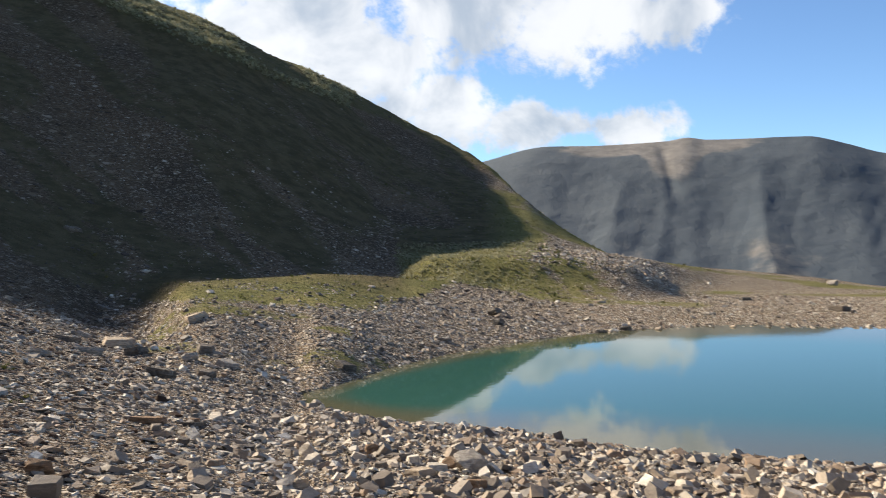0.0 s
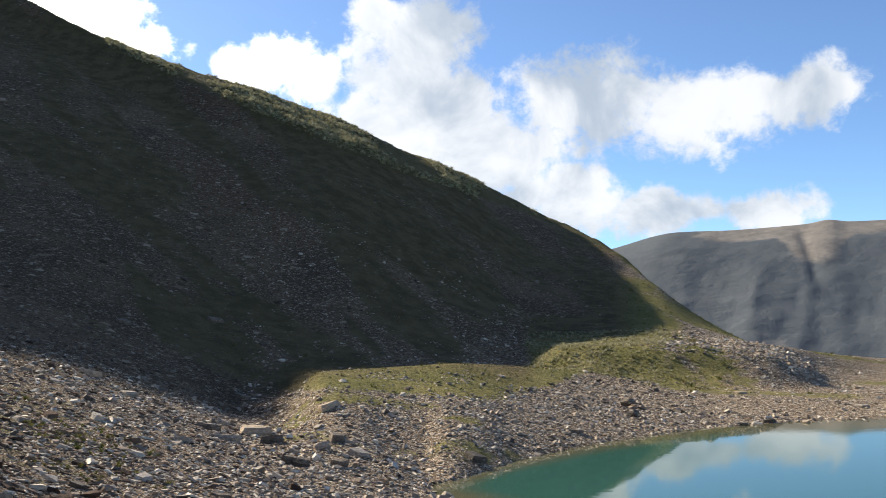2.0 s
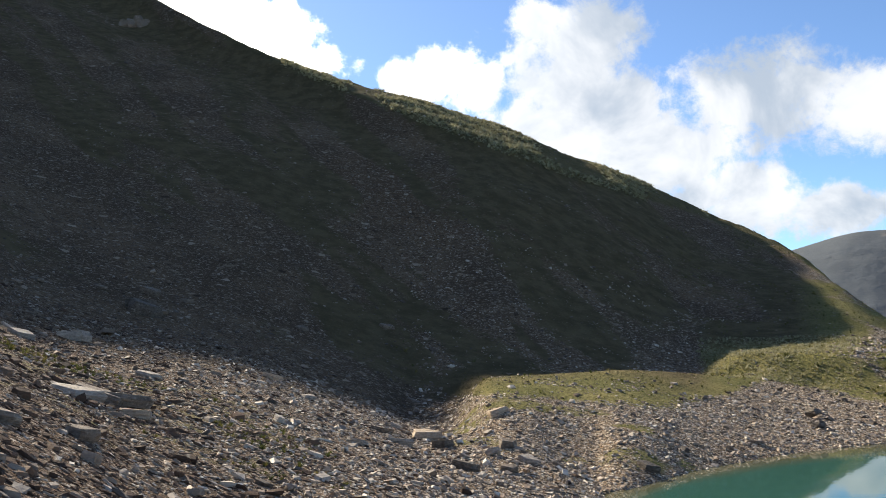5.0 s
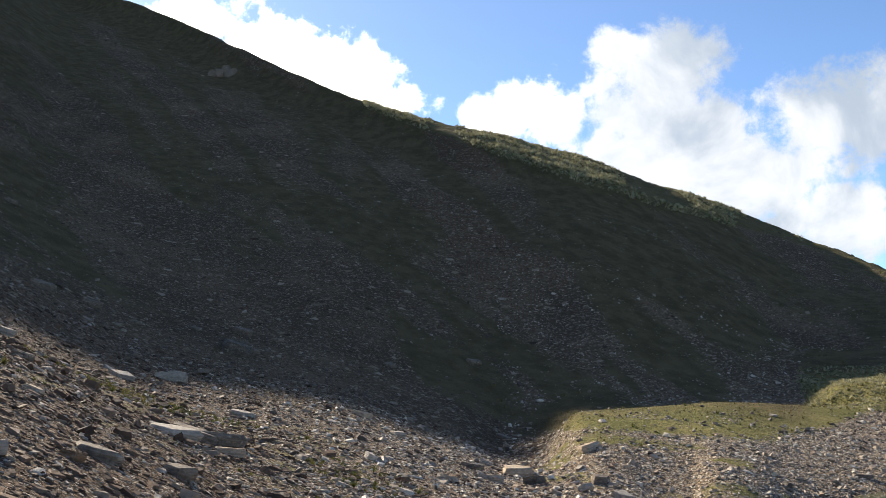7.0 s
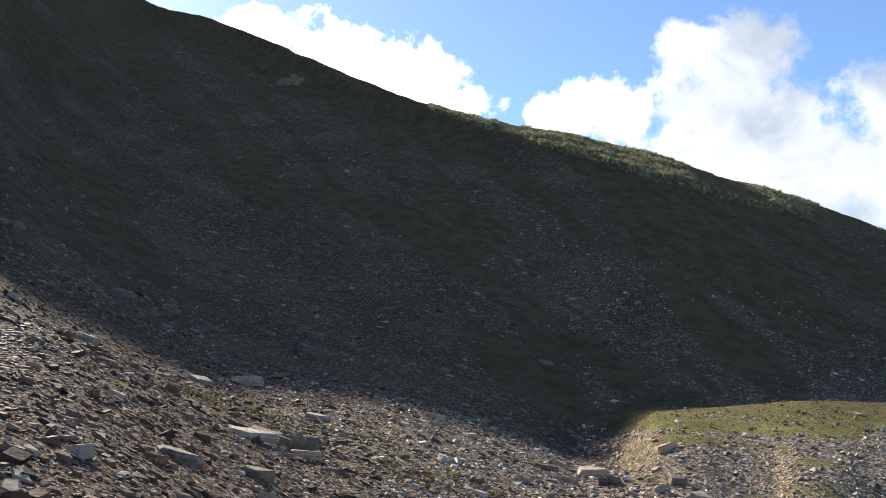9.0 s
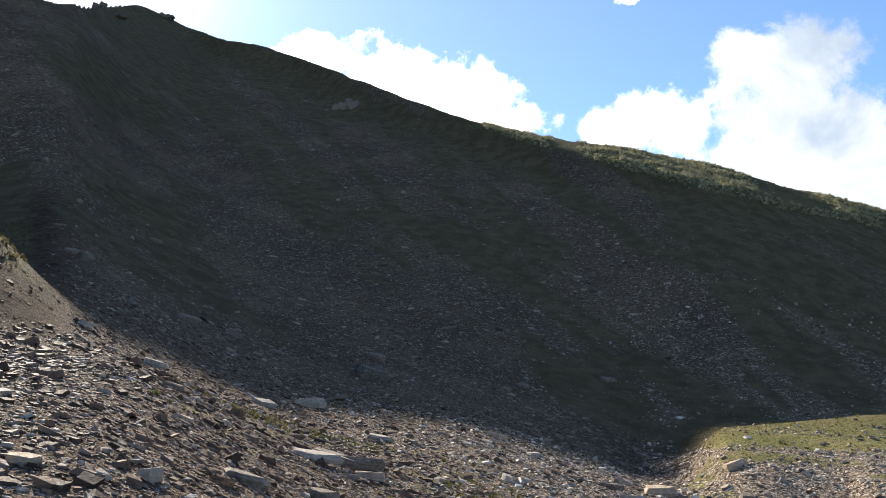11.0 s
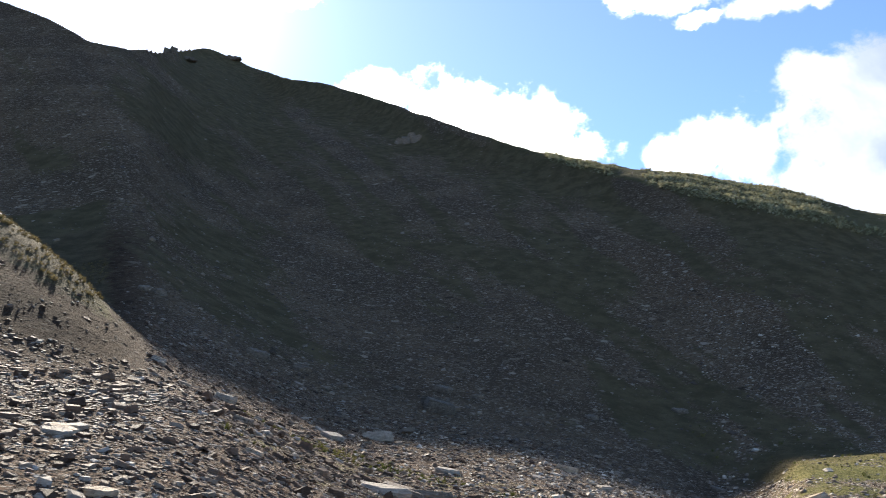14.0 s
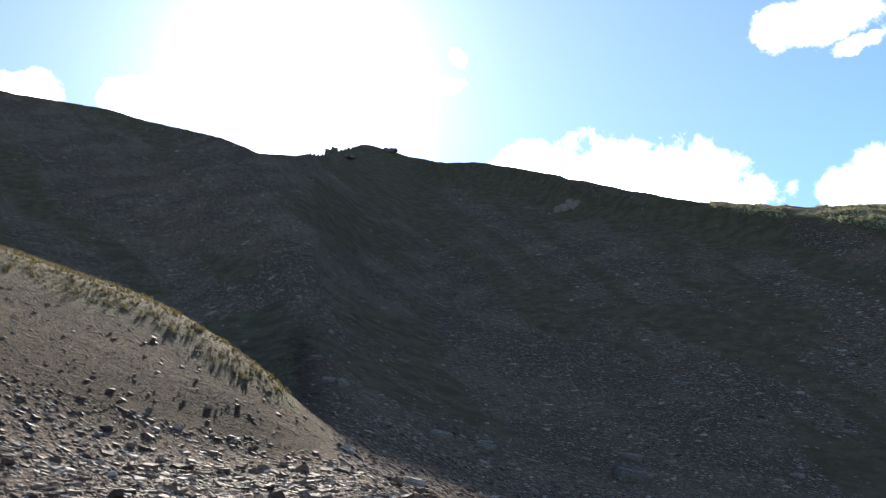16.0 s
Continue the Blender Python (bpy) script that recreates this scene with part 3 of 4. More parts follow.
MZ -= 5 * np.exp(-((MA + 13.9 + (0.74 - MU) * 3) / 0.3) ** 2) * inside(MU, 0.5, 0.73, 0.1)
mountain_me = grid_mesh("mountain", MX, MY, MZ)
# painted sun patches: summit, gully head and the lower spurs
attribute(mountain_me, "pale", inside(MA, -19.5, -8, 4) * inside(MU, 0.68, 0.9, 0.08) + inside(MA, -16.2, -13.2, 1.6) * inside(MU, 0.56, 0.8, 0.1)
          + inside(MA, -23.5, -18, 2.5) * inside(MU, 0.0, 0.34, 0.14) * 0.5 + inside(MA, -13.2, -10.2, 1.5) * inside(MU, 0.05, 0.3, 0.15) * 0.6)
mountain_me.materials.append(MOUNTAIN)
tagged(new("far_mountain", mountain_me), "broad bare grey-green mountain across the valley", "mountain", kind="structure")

# ---- stones: broken shapes ----
RNG = np.random.RandomState(11)


def broken_shape(points, flat, seed, chips=0):
    """A split piece of rock, about one wide: a skewed prism of three to five sides. Returns vertices and triangles."""
    rng = np.random.RandomState(seed)
    n = 3 + points % 3
    ang = np.arange(n) * 2 * np.pi / n + rng.uniform(-0.5, 0.5, n) * 2.2 / n
    out = rng.uniform(0.75, 1.05, n)
    tilt = rng.uniform(-0.3, 0.3, 2)
    low = np.stack([np.cos(ang) * out, np.sin(ang) * out, np.full(n, -1.0)], 1)
    top = low * rng.uniform(0.6, 1.0, (n, 1)) + rng.uniform(-0.14, 0.14, (n, 3))
    top[:, 2] = 1 + top[:, 0] * tilt[0] + top[:, 1] * tilt[1]
    v = np.concatenate([low, top]) * np.array([0.54, 0.5 * rng.uniform(0.5, 0.9), 0.5 * flat])
    bm = bmesh.new()
    for c in v:
        bm.verts.new(c)
    res = bmesh.ops.convex_hull(bm, input=bm.verts[:])
    bmesh.ops.delete(bm, geom=[e for e in res["geom_interior"] if isinstance(e, bmesh.types.BMVert)], context="VERTS")
    bmesh.ops.triangulate(bm, faces=bm.faces[:])
    bm.verts.index_update()
    co = np.array([x.co[:] for x in bm.verts])
    tri = np.array([[x.index for x in f.verts] for f in bm.faces])
    bm.free()
    tri = tri[co[tri][:, :, 2].max(1) > -0.45 * flat]      # the buried underside is left open
    return co, tri


SHAPES = [broken_shape(7 + k % 2, 0.12 + 0.30 * ((k * 7) % 10) / 10, 100 + k) for k in range(28)]
FLAKES = [broken_shape(6 + k % 2, 0.08 + 0.17 * ((k * 7) % 10) / 10, 200 + k) for k in range(20)]


def turned(yaw, normal_x, normal_y, tip):
    """Rotation matrices: a turn about the upright, leaned to the ground's slope and tipped at random."""
    n = len(yaw)
    c, s = np.cos(yaw), np.sin(yaw)
    turn = np.zeros((n, 3, 3))
    turn[:, 0, 0], turn[:, 0, 1], turn[:, 1, 0], turn[:, 1, 1], turn[:, 2, 2] = c, -s, s, c, 1
    up = np.stack([normal_x + RNG.normal(0, 1, n) * tip, normal_y + RNG.normal(0, 1, n) * tip, np.ones(n)], 1)
    up /= np.linalg.norm(up, axis=1)[:, None]
    x = np.stack([up[:, 2], np.zeros(n), -up[:, 0]], 1)
    x /= np.linalg.norm(x, axis=1)[:, None]
    lean = np.stack([x, np.cross(up, x), up], 2)
    return lean @ turn


def ground_slope(x, y, h=0.6):
    return -(ground_z(x + h, y) - ground_z(x - h, y)) / (2 * h), -(ground_z(x, y + h) - ground_z(x, y - h)) / (2 * h)


def scatter(name, x, y, size, shapes, mat, label, category, tip=0.3, sink=0.85, tall=None):
    """One mesh of many pieces that lie on the ground."""
    nx, ny = ground_slope(x, y)
    rot = turned(RNG.uniform(0, 2 * np.pi, len(x)), nx, ny, tip)
    z = ground_z(x, y)
    kind_of = RNG.randint(0, len(shapes), len(x))
    verts, tris, base = [], [], 0
    for k, (co, tri) in enumerate(shapes):
        sel = np.where(kind_of == k)[0]
        if not len(sel):
            continue
        s = size[sel][:, None, None] * np.ones((1, 1, 3))
        if tall is not None:
            s[:, :, 2] *= tall[sel][:, None]
        p = np.einsum("nij,nkj->nki", rot[sel], co[None] * s)
        low = co[:, 2].min()
        p += np.stack([x[sel], y[sel], z[sel] - size[sel] * low * sink], 1)[:, None, :]
        verts.append(p.reshape(-1, 3))
        tris.append((tri[None] + (base + np.arange(len(sel)) * len(co))[:, None, None]).reshape(-1, 3))
        base += len(sel) * len(co)
    verts, tris = np.concatenate(verts), np.concatenate(tris)
    me = bpy.data.meshes.new(name)
    me.vertices.add(len(verts))
    me.vertices.foreach_set("co", verts.astype(np.float32).ravel())
    me.loops.add(tris.size)
    me.loops.foreach_set("vertex_index", tris.astype(np.int32).ravel())
    me.polygons.add(len(tris))
    me.polygons.foreach_set("loop_start", np.arange(0, tris.size, 3, dtype=np.int32))
    me.polygons.foreach_set("use_smooth", np.zeros(len(tris), bool))
    me.update(calc_edges=True)
    me.materials.append(mat)
    return tagged(new(name, me), label, category, kind="stuff")


def grass_at(x, y):
    z = ground_z(x, y)
    az, r = np.degrees(np.arctan2(-x, y)), np.hypot(x, y)
    return grass_cover(az, r, x, y, z), az, r, z


def spread(count, az0, az1, r0, r1, power, keep_in_grass, wet=0.0):
    """Random places between two azimuths and two distances, thinned out in grass and kept out of the lake."""
    az = np.radians(RNG.uniform(az0, az1, count))
    r = (r0 ** power + RNG.rand(count) * (r1 ** power - r0 ** power)) ** (1 / power)
    x, y = -np.sin(az) * r, np.cos(az) * r
    g, _, _, z = grass_at(x, y)
    patch = fbm(x / 1.7 + 60, y / 1.7 + 33, 3)
    bank_face = np.where((np.degrees(az) > 55.5) & (r > 30) & (r < 80), 0.12, 1.0)
    ok = (z > -wet) & (RNG.rand(count) < bank_face) & (RNG.rand(count) < np.interp(g + (patch - 0.5) * 1.1, (0.38, 0.66, 1.0), (1.0, keep_in_grass, keep_in_grass * 0.12)))
    return x[ok], y[ok]


def blend(x, y, rusty):
    """Tan shore stones give way to rusty slate over some degrees."""
    share = np.clip((np.degrees(np.arctan2(-x, y)) - 10) / 34, 0, 1)
    ok = (RNG.rand(len(x)) < share) == rusty
    return x[ok], y[ok]


def sizes(n, median, spreading, lo, hi):
    return np.clip(median * np.exp(RNG.normal(0, spreading, n)), lo, hi)


x, y = blend(*spread(58000, -32, 44, 6.5, 24, 1.6, 0.5, 0.1), False)
flat = np.degrees(np.arctan2(-x, y)) + RNG.normal(0, 4, len(x)) > 13
scatter("shore_stones", x[~flat], y[~flat], sizes(int((~flat).sum()), 0.060, 0.78, 0.024, 0.5), SHAPES + FLAKES[:8], STONE, "angular tan and brown stones covering the lake shore", "stones", tip=0.42)
scatter("shingle", x[flat], y[flat], sizes(int(flat.sum()), 0.058, 0.75, 0.024, 0.45), FLAKES, STONE, "flat grey and tan shingle spread over the slope", "stones", tip=0.22)
x, y = blend(*spread(66000, 10, 82, 6.5, 24, 1.6, 0.4, 0.1), True)
scatter("hillside_stones", x, y, sizes(len(x), 0.048, 0.72, 0.022, 0.34), FLAKES, RUSTY, "rusty brown slate fragments covering the sunlit slope", "stones", tip=0.17)
x, y = blend(*spread(98000, -32, 44, 20, 52, 1.6, 0.5, 0.08), False)
scatter("lakeside_stones", x, y, sizes(len(x), 0.082, 0.62, 0.04, 0.5), SHAPES[:8] + FLAKES, STONE, "loose grey and tan stones between lake and mound", "stones", tip=0.32)
x, y = blend(*spread(78000, 10, 82, 20, 56, 1.6, 0.25, 0.08), True)
scatter("field_stones", x, y, sizes(len(x), 0.082, 0.66, 0.04, 0.55), FLAKES, RUSTY, "loose flat slate pieces on the stony field", "stones", tip=0.18)
x, y = spread(34000, -32, 21, 44, 100, 1.4, 0.03)
scatter("bank_stones", x, y, sizes(len(x), 0.125, 0.5, 0.06, 0.6), FLAKES + SHAPES[:8], STONE, "grey stones on the far bank of the lake", "stones")
x, y = spread(4500, -14, -4.5, 72, 94, 1.5, 0.8)
scatter("bank_scree", x, y, sizes(len(x), 0.16, 0.5, 0.07, 0.6), SHAPES, STONE, "grey rubble on the steep side of the grassy bank", "scree")
x, y = spread(36000, -8, 84, 48, 118, 1.5, 0.3)
scatter("scree", x, y, sizes(len(x), 0.165, 0.5, 0.08, 0.9), FLAKES + SHAPES[:10], SLATE, "dark slate scree on the foot of the hillside", "scree", tip=0.3)
x, y = spread(14000, -8, 84, 112, 250, 1.4, 0.3)
scatter("slope_stones", x, y, sizes(len(x), 0.26, 0.5, 0.14, 1.2), FLAKES + SHAPES[:10], SLATE, "scattered flat stones high on the hillside", "stones", tip=0.3)

# ---- single boulders and slabs: place, width, height, rock ----
NEAR_SLABS = (
    (-13.69, 36.94, 1.60, 0.64, "tan"),
    (-11.09, 39.32, 1.14, 0.43, "tan"),
    (-12.71, 31.61, 1.08, 0.35, "pale"),
    (-12.17, 26.49, 0.70, 0.28, "pale"),
    (-8.99, 33.00, 0.96, 0.53, "grey"),
    (-9.08, 31.46, 0.58, 0.35, "pale"),
    (-9.01, 27.86, 1.04, 0.42, "dark"),
    (-7.98, 29.49, 0.62, 0.37, "grey"),
    (-7.69, 31.31, 0.86, 0.30, "pale"),
    (-3.94, 34.61, 0.93, 0.37, "dark"),
    (-11.42, 32.81, 0.97, 0.49, "dark"),
    (-6.26, 18.47, 0.77, 0.23, "brown"),
    (-5.51, 19.06, 0.66, 0.16, "dark"),
    (-14.18, 33.31, 0.92, 0.37, "grey"),
    (-6.91, 32.31, 0.55, 0.27, "grey"),
)
SHORE_ROCKS = (
    (0.40, 15.36, 0.67, 0.42, "pale"),
    (-0.04, 15.36, 0.28, 0.28, "brown"),
    (0.38, 13.39, 0.44, 0.25, "brown"),
    (-0.49, 14.80, 0.54, 0.21, "tan"),
    (-1.50, 17.27, 0.32, 0.25, "brown"),
    (-5.70, 12.31, 0.39, 0.27, "brown"),
    (-1.01, 16.55, 0.37, 0.20, "grey"),
    (-0.33, 20.78, 0.35, 0.19, "tan"),
    (-2.34, 13.86, 0.28, 0.22, "tan"),
)
BANK_ROCKS = (
    (2.87, 51.35, 0.85, 0.53, "dark"),
    (2.87, 48.31, 0.68, 0.40, "dark"),
    (24.15, 54.49, 1.37, 0.46, "grey"),
    (21.93, 64.99, 0.96, 0.39, "dark"),
    (8.37, 48.22, 0.63, 0.25, "dark"),
    (9.91, 49.01, 0.70, 0.29, "dark"),
    (16.11, 54.62, 0.94, 0.22, "pale"),
    (10.68, 61.63, 0.96, 0.24, "tan"),
    (10.31, 72.57, 0.65, 0.37, "pale"),
    (-4.39, 53.56, 0.55, 0.17, "pale"),
    (-0.13, 42.75, 0.82, 0.27, "grey"),
    (44.22, 101.15, 1.34, 0.77, "pale"),
)
SLOPE_ROCKS = (
    (-39.70, 52.48, 1.51, 0.75, "grey"),
    (-37.34, 48.42, 2.33, 1.17, "dark"),
    (-43.48, 38.17, 1.62, 0.65, "grey"),
    (-43.58, 42.22, 1.39, 0.56, "grey"),
    (-28.97, 69.81, 1.25, 0.44, "grey"),
    (-32.31, 60.89, 1.05, 0.42, "grey"),
    (-22.03, 57.39, 1.17, 0.35, "grey"),
    (-43.50, 38.39, 1.62, 0.73, "grey"),
    (-36.39, 47.52, 2.51, 1.26, "dark"),
    (-63.18, 52.01, 1.25, 0.44, "grey"),
    (-51.81, 35.62, 1.04, 0.52, "grey"),
    (-51.62, 36.82, 0.89, 0.53, "grey"),
    (-41.87, 44.10, 1.01, 0.30, "grey"),
    (-41.39, 49.38, 0.98, 0.30, "grey"),
    (-29.17, 69.69, 1.25, 0.44, "grey"),
    (-37.68, 53.87, 1.09, 0.43, "grey"),
    (-43.37, 41.67, 1.07, 0.43, "grey"),
)
FIELD_ROCKS = (
    (-14.42, 16.44, 1.32, 0.33, "pale"),
    (-14.68, 18.13, 1.63, 0.41, "grey"),
    (-13.48, 17.26, 0.86, 0.26, "tan"),
    (-10.19, 11.74, 0.71, 0.32, "grey"),
    (-19.87, 26.15, 1.04, 0.31, "pale"),
    (-15.93, 39.06, 0.70, 0.35, "pale"),
    (-18.99, 36.10, 0.88, 0.31, "pale"),
    (-28.70, 32.40, 1.54, 0.54, "pale"),
    (-14.93, 17.75, 1.62, 0.32, "grey"),
    (-14.68, 16.38, 0.76, 0.19, "pale"),
    (-9.68, 9.44, 0.72, 0.22, "grey"),
    (-10.56, 12.12, 0.55, 0.22, "grey"),
    (-8.91, 8.32, 0.31, 0.16, "brown"),
    (-12.95, 11.23, 0.44, 0.17, "tan"),
    (-22.93, 39.93, 1.17, 0.41, "tan"),
    (-25.84, 26.48, 1.04, 0.36, "pale"),
)
EDGE_ROCKS = (
    (-28.46, 32.21, 1.59, 0.63, "pale"),
    (-11.23, 6.38, 0.54, 0.14, "pale"),
    (-27.66, 19.55, 0.52, 0.18, "pale"),
    (-17.44, 14.78, 0.58, 0.23, "grey"),
    (-8.37, 5.21, 0.38, 0.13, "tan"),
    (-26.40, 27.10, 0.72, 0.29, "brown"),
    (-12.53, 4.32, 0.54, 0.22, "pale"),
    (-11.76, 6.74, 0.55, 0.12, "tan"),
    (-28.26, 20.03, 0.57, 0.26, "pale"),
    (-26.61, 21.70, 0.96, 0.38, "pale"),
    (-17.49, 14.83, 0.53, 0.26, "grey"),
    (-19.65, 9.36, 0.50, 0.15, "tan"),
    (-11.52, 6.62, 0.51, 0.13, "tan"),
    (-27.75, 19.60, 0.52, 0.23, "pale"),
)
WORDS = {"dark": "dark grey slate", "grey": "grey layered slate", "tan": "tan sandstone", "brown": "rusty brown sandstone", "pale": "pale limestone"}


def rock_mesh(name, width, depth, height, seed, slab):
    """A broken boulder, or a bedded slab with stepped edges, bevelled a little."""
    rng = np.random.RandomState(seed)
    bm = bmesh.new()
    if slab:
        n = rng.randint(4, 6)
        ang = np.arange(n) * 2 * np.pi / n + rng.uniform(-0.4, 0.4, n)
        out, lean = rng.uniform(0.78, 1.05, n), rng.uniform(-0.35, 0.35, 2)
        for level, shrink in ((-0.5, rng.uniform(0.85, 1.0)), (rng.uniform(0.0, 0.25), 1.0), (0.5, rng.uniform(0.82, 0.96))):
            for a, k in zip(ang, out):
                cx, cy = math.cos(a) * k * shrink, math.sin(a) * k * shrink
                bm.verts.new((cx * width / 2, cy * depth / 2, (level + (cx * lean[0] + cy * lean[1]) * 0.5 + rng.uniform(-0.05, 0.05)) * height))
        res = bmesh.ops.convex_hull(bm, input=bm.verts[:])
        bmesh.ops.delete(bm, geom=[e for e in res["geom_interior"] if isinstance(e, bmesh.types.BMVert)], context="VERTS")
    else:
        v = rng.normal(size=(16, 3))
        v /= np.linalg.norm(v, axis=1)[:, None]
        v = np.sign(v) * np.abs(v) ** 0.75 * rng.uniform(0.85, 1.08, (16, 1))
        for c in v * np.array([width / 2, depth / 2, height * 0.62]):
            bm.verts.new(c)
        res = bmesh.ops.convex_hull(bm, input=bm.verts[:])
        bmesh.ops.delete(bm, geom=[e for e in res["geom_interior"] if isinstance(e, bmesh.types.BMVert)], context="VERTS")
    bmesh.ops.recalc_face_normals(bm, faces=bm.faces[:])
    bmesh.ops.bevel(bm, geom=bm.edges[:], offset=0.02 * min(width, height), segments=1, affect="EDGES", clamp_overlap=True)
    bmesh.ops.triangulate(bm, faces=bm.faces[:])
    bmesh.ops.subdivide_edges(bm, edges=bm.edges[:], cuts=1, use_grid_fill=True)
    for v in bm.verts:
        k = noise.noise(Vector(v.co) * (2.4 / width) + Vector((seed, 0, 0))) * 0.03 + noise.noise(Vector(v.co) * (8 / width)) * 0.018
        v.co += v.co.normalized() * k * width * (0.22 if slab else 0.7)
    me = bpy.data.meshes.new(name)
    bm.to_mesh(me)
    bm.free()
    return me


seed = 500
for rocks, where in ((NEAR_SLABS, "lying among rubble near the lake"), (SHORE_ROCKS, "on the pebbly lake shore"), (BANK_ROCKS, "on the far bank of the lake"),
                     (SLOPE_ROCKS, "at the foot of the shaded slope"), (FIELD_ROCKS, "in the sunlit stone field"), (EDGE_ROCKS, "beside the earthy moraine bank")):
    for px_, py_, w, h, tone in rocks:
        seed += 1
        rng = random.Random(seed)
        slab = w > 1.75 * h or (w > 1.6 * h and rng.random() < 0.6)
        d = w * rng.uniform(0.65, 0.95)
        me = rock_mesh("stone_slab" if slab else "boulder", w * 1.08, d, h * (0.75 if slab else 1.0), seed, slab)
        me.materials.append(ROCKS[tone])
        ob = new("stone_slab" if slab else "boulder", me)
        sx, sy = ground_slope(np.array([px_]), np.array([py_]), 1.0)
        up = Vector((float(sx[0]) * 0.7 + rng.uniform(-0.16, 0.16), float(sy[0]) * 0.7 + rng.uniform(-0.08, 0.08), 1)).normalized()
        q = Vector((0, 0, 1)).rotation_difference(up)
        face = math.atan2(py_, px_) - math.pi / 2
        ob.matrix_world = (Matrix.Translation((px_, py_, float(ground_z([px_], [py_])[0]) + h * (0.2 if slab else 0.3)))
                           @ q.to_matrix().to_4x4() @ pose(0, 0, 0, 0, 0, math.degrees(face) + rng.uniform(-18, 18)))
        tagged(ob, ("flat " if slab else "angular ") + WORDS[tone] + (" slab " if slab else " boulder ") + where, "slab" if slab else "boulder",
               "slabs" if slab else "boulders")

# loose stones that stand out along the near shore
shapes_me, rusty_me = [], []
for k in range(14):
    me = rock_mesh("loose_stone", 1.0, 0.75, 0.26 + 0.015 * k, 900 + k, k % 5 != 0)
    me.materials.append(LOOSE)
    shapes_me.append(me)
    me = me.copy()
    me.materials[0] = RUSTY_LOOSE
    rusty_me.append(me)
x, y = spread(420, -28, 76, 9, 27, 1.5, 0.4)
for k, (px_, py_) in enumerate(list(zip(x, y))[:260]):
    s = float(np.clip(0.25 * math.exp(RNG.normal(0, 0.35)), 0.13, 0.6))
    rusty = -px_ > 0.5 * py_
    ob = new("loose_stone", (rusty_me if rusty else shapes_me)[k % 14])
    ob.matrix_world = (Matrix.Translation((px_, py_, float(ground_z([px_], [py_])[0]) + s * 0.14)) @ pose(0, 0, 0, RNG.uniform(-20, 20), RNG.uniform(-20, 20), RNG.uniform(0, 360))
                       @ Matrix.Diagonal((s, s, s, 1)))
    tagged(ob, "rusty brown flat stone resting on slate rubble" if rusty else "loose angular tan stone resting on shore rubble", "stone", "loose stones")

# ---- crags on the hill ----
def crag(name, az, r, width, height, seed, label, blocks):
    """A rock outcrop: a heap of bedded blocks grown together."""
    rng = random.Random(seed)
    bm = bmesh.new()
    for k in range(blocks):
        f = (k + 0.5) / blocks - 0.5
        w, h = width / blocks * rng.uniform(1.3, 2.2), height * rng.uniform(0.6, 1.05) * (1 - 0.8 * abs(f))
        pts = []
        for _ in range(14):
            p = Vector((rng.gauss(0, 1), rng.gauss(0, 1), rng.gauss(0, 1))).normalized()
            p = Vector([math.copysign(abs(c) ** 0.55, c) for c in p]) * 0.85
            pts.append(bm.verts.new((f * width + p.x * w / 2, p.y * w * 0.5 + rng.uniform(-0.3, 0.3), h * 0.35 + p.z * h * 0.75)))
        res = bmesh.ops.convex_hull(bm, input=pts)
        bmesh.ops.delete(bm, geom=[e for e in res["geom_interior"] if isinstance(e, bmesh.types.BMVert)], context="VERTS")
    bmesh.ops.subdivide_edges(bm, edges=bm.edges[:], cuts=2, use_grid_fill=True)
    for v in bm.verts:
        v.co += Vector((noise.noise(v.co * 1.1), noise.noise(v.co * 1.1 + Vector((9, 0, 0))), noise.noise(v.co * 0.9 + Vector((0, 9, 0))))) * 0.4
    me = bpy.data.meshes.new(name)
    bm.to_mesh(me)
    bm.free()
    me.materials.append(ROCKS["grey" if name == "slope_crag" else "dark"])
    ob = new(name, me)
    v = toward(az, 0) * r
    ob.matrix_world = Matrix.Translation((v.x, v.y, float(ground_z([v.x], [v.y])[0]) - 0.2 * height)) @ pose(0, 0, 0, 0, 0, az)
    return tagged(ob, label, "crag", "crags")


crag("ridge_crag", 53.85, 228, 3.2, 4.6, 3, "dark jagged rock tower on the ridge line", 2)
crag("ridge_crag", 52.8, 240, 6.0, 1.6, 4, "low dark broken crags along the ridge line", 5)
crag("ridge_crag", 49.9, 286, 7.0, 2.0, 5, "low dark broken crags along the ridge line", 5)
crag("slope_crag", 38.1, 182, 5.4, 3.4, 7, "pale grey rock outcrop on the upper hillside", 4)

# ---- grass ----
def tuft_shapes(blades, height, width):
    out = []
    for k in range(8):
        rng = np.random.RandomState(40 + k)
        co, tri = [], []
        for b in range(blades):
            a, lean, h = rng.uniform(0, 2 * np.pi), rng.uniform(0.1, 0.75), height * rng.uniform(0.55, 1.0)
            foot = np.array([math.cos(a), math.sin(a), 0]) * rng.uniform(0, 0.35)
            side = np.array([-math.sin(a), math.cos(a), 0]) * width
            tip = foot + np.array([math.cos(a) * lean, math.sin(a) * lean, h])
            mid = foot + (tip - foot) * 0.55 + np.array([0, 0, 0.12 * h])
            i = len(co)
            co += [foot - side, foot + side, mid + side * 0.7, mid - side * 0.7, tip]
            tri += [(i, i + 1, i + 2), (i, i + 2, i + 3), (i + 3, i + 2, i + 4)]
        out.append((np.array(co), np.array(tri)))
    return out


TUFTS, FAR_TUFTS = tuft_shapes(14, 0.8, 0.07), tuft_shapes(7, 0.7, 0.1)


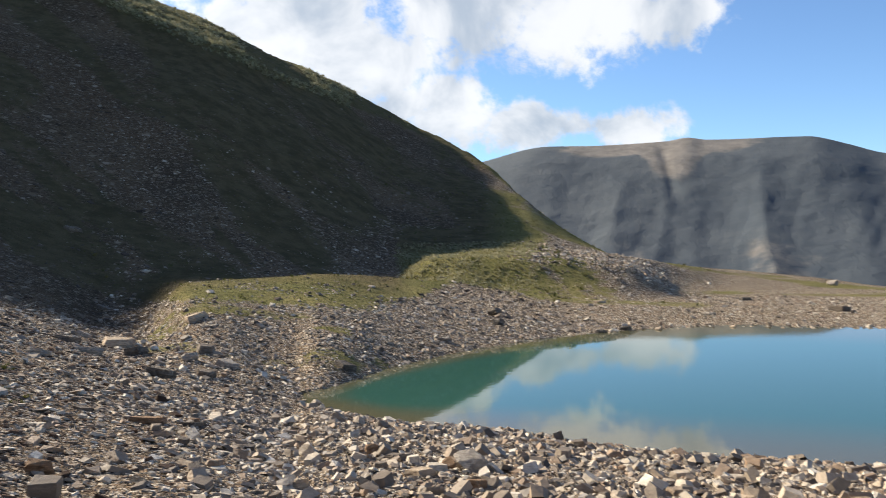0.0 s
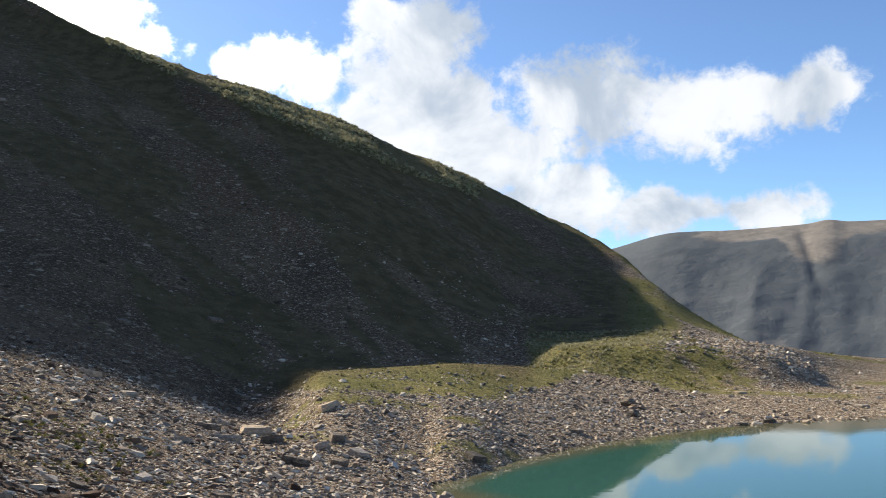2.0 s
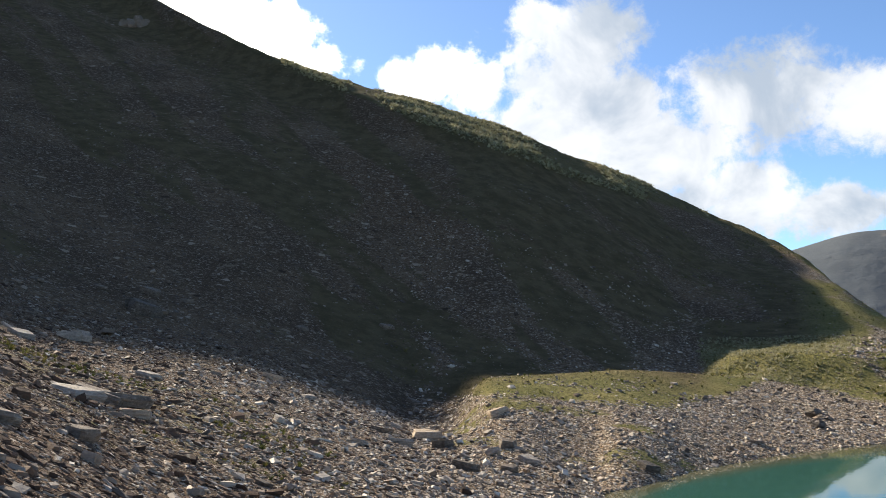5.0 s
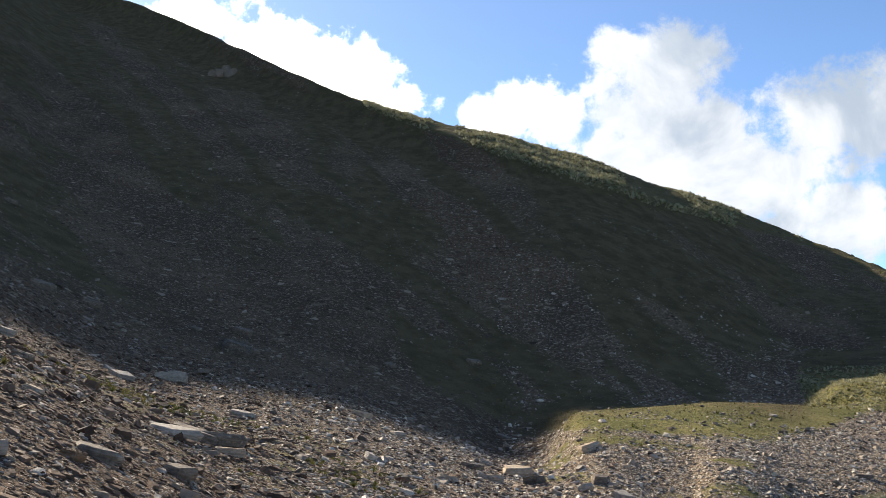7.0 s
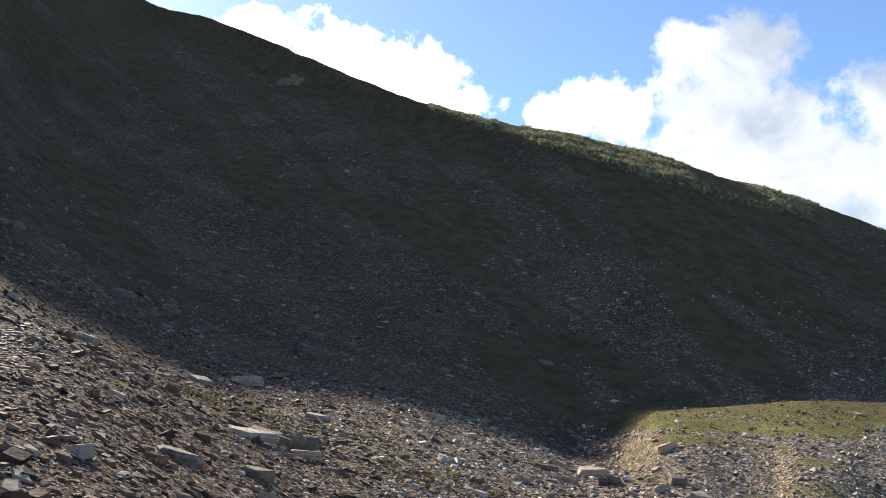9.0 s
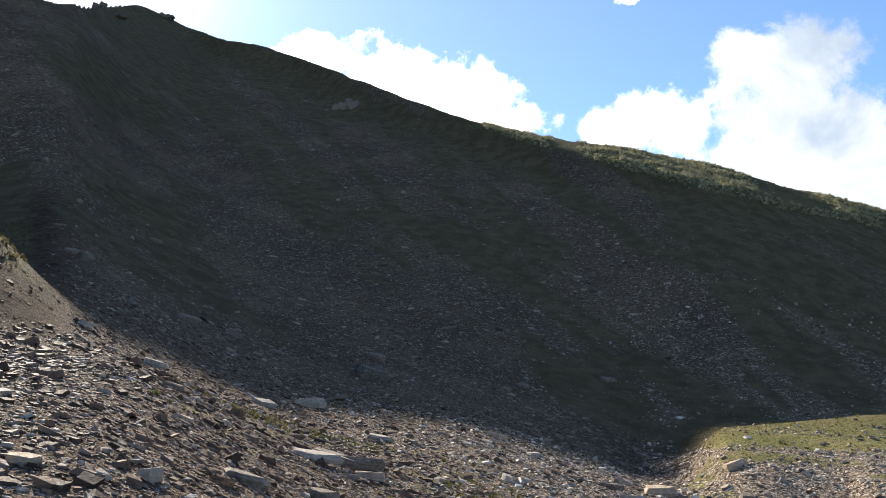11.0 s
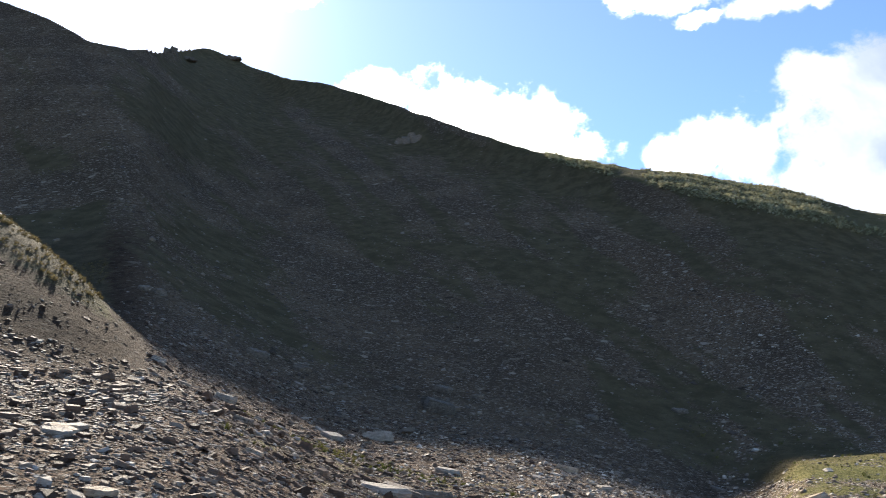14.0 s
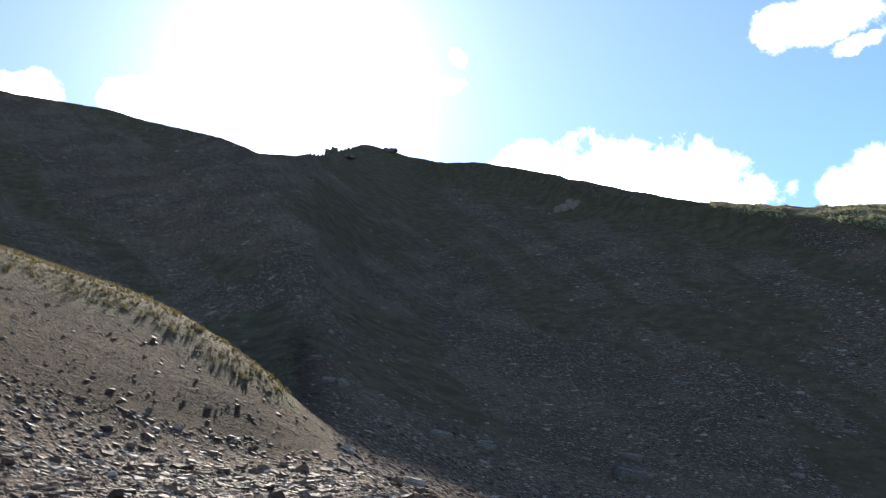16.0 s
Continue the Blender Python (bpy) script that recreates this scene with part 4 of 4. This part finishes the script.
def tufts(name, x, y, size, mat, label, shapes=TUFTS):
    return scatter(name, x, y, size, shapes, mat, label, "grass", tip=0.12, sink=0.9)


def in_grass(count, az0, az1, r0, r1, least):
    az = np.radians(RNG.uniform(az0, az1, count))
    r = np.sqrt(r0 ** 2 + RNG.rand(count) * (r1 ** 2 - r0 ** 2))
    x, y = -np.sin(az) * r, np.cos(az) * r
    g, _, _, z = grass_at(x, y)
    ok = (g + (fbm(x / 3 + 9, y / 3 + 4, 3) - 0.5) > least) & (z > 0.1)
    return x[ok], y[ok]


x, y = in_grass(1400, -8, 22, 40, 74, 0.55)
tufts("mound_grass", x, y, sizes(len(x), 0.09, 0.5, 0.04, 0.4), TURF, "short dry green grass with darker tussocks on the lakeside mound")
x, y = in_grass(12000, 56, 80, 33.0, 72, 0.66)
tufts("moraine_grass", x, y, sizes(len(x), 0.11, 0.5, 0.05, 0.35), STRAW, "golden dry grass along the top of the moraine", FAR_TUFTS)
x, y = in_grass(3500, -33, 4, 60, 150, 0.5)
tufts("saddle_grass", x, y, sizes(len(x), 0.16, 0.4, 0.08, 0.5), TURF, "thin yellow-green grass on the saddle behind the lake")
x, y = in_grass(2500, 24, 54, 14, 36, 0.42)
tufts("field_grass", x, y, sizes(len(x), 0.10, 0.4, 0.05, 0.25), TURF, "sparse small green plants between the stones")
x, y = in_grass(16000, 2, 29, 122, 166, 0.45)
gap = np.interp(np.degrees(np.arctan2(-x, y)), *zip(*SKYLINE)) - np.degrees(np.arctan2(ground_z(x, y) - EYE, np.hypot(x, y)))
ok = gap < np.interp(np.degrees(np.arctan2(-x, y)), *zip(*SHOULDER)) + 0.2
tufts("shoulder_grass", x[ok], y[ok], sizes(int(ok.sum()), 0.42, 0.4, 0.2, 0.9), PALE_GRASS, "pale straw tussocks on the sunlit shoulder of the hill", FAR_TUFTS)
x, y = in_grass(3000, -6, 3.5, 66, 92, 0.5)
tufts("ledge_grass", x, y, sizes(len(x), 0.2, 0.4, 0.1, 0.5), PALE_GRASS, "dry olive tussocks on the ledge under the hill", FAR_TUFTS)
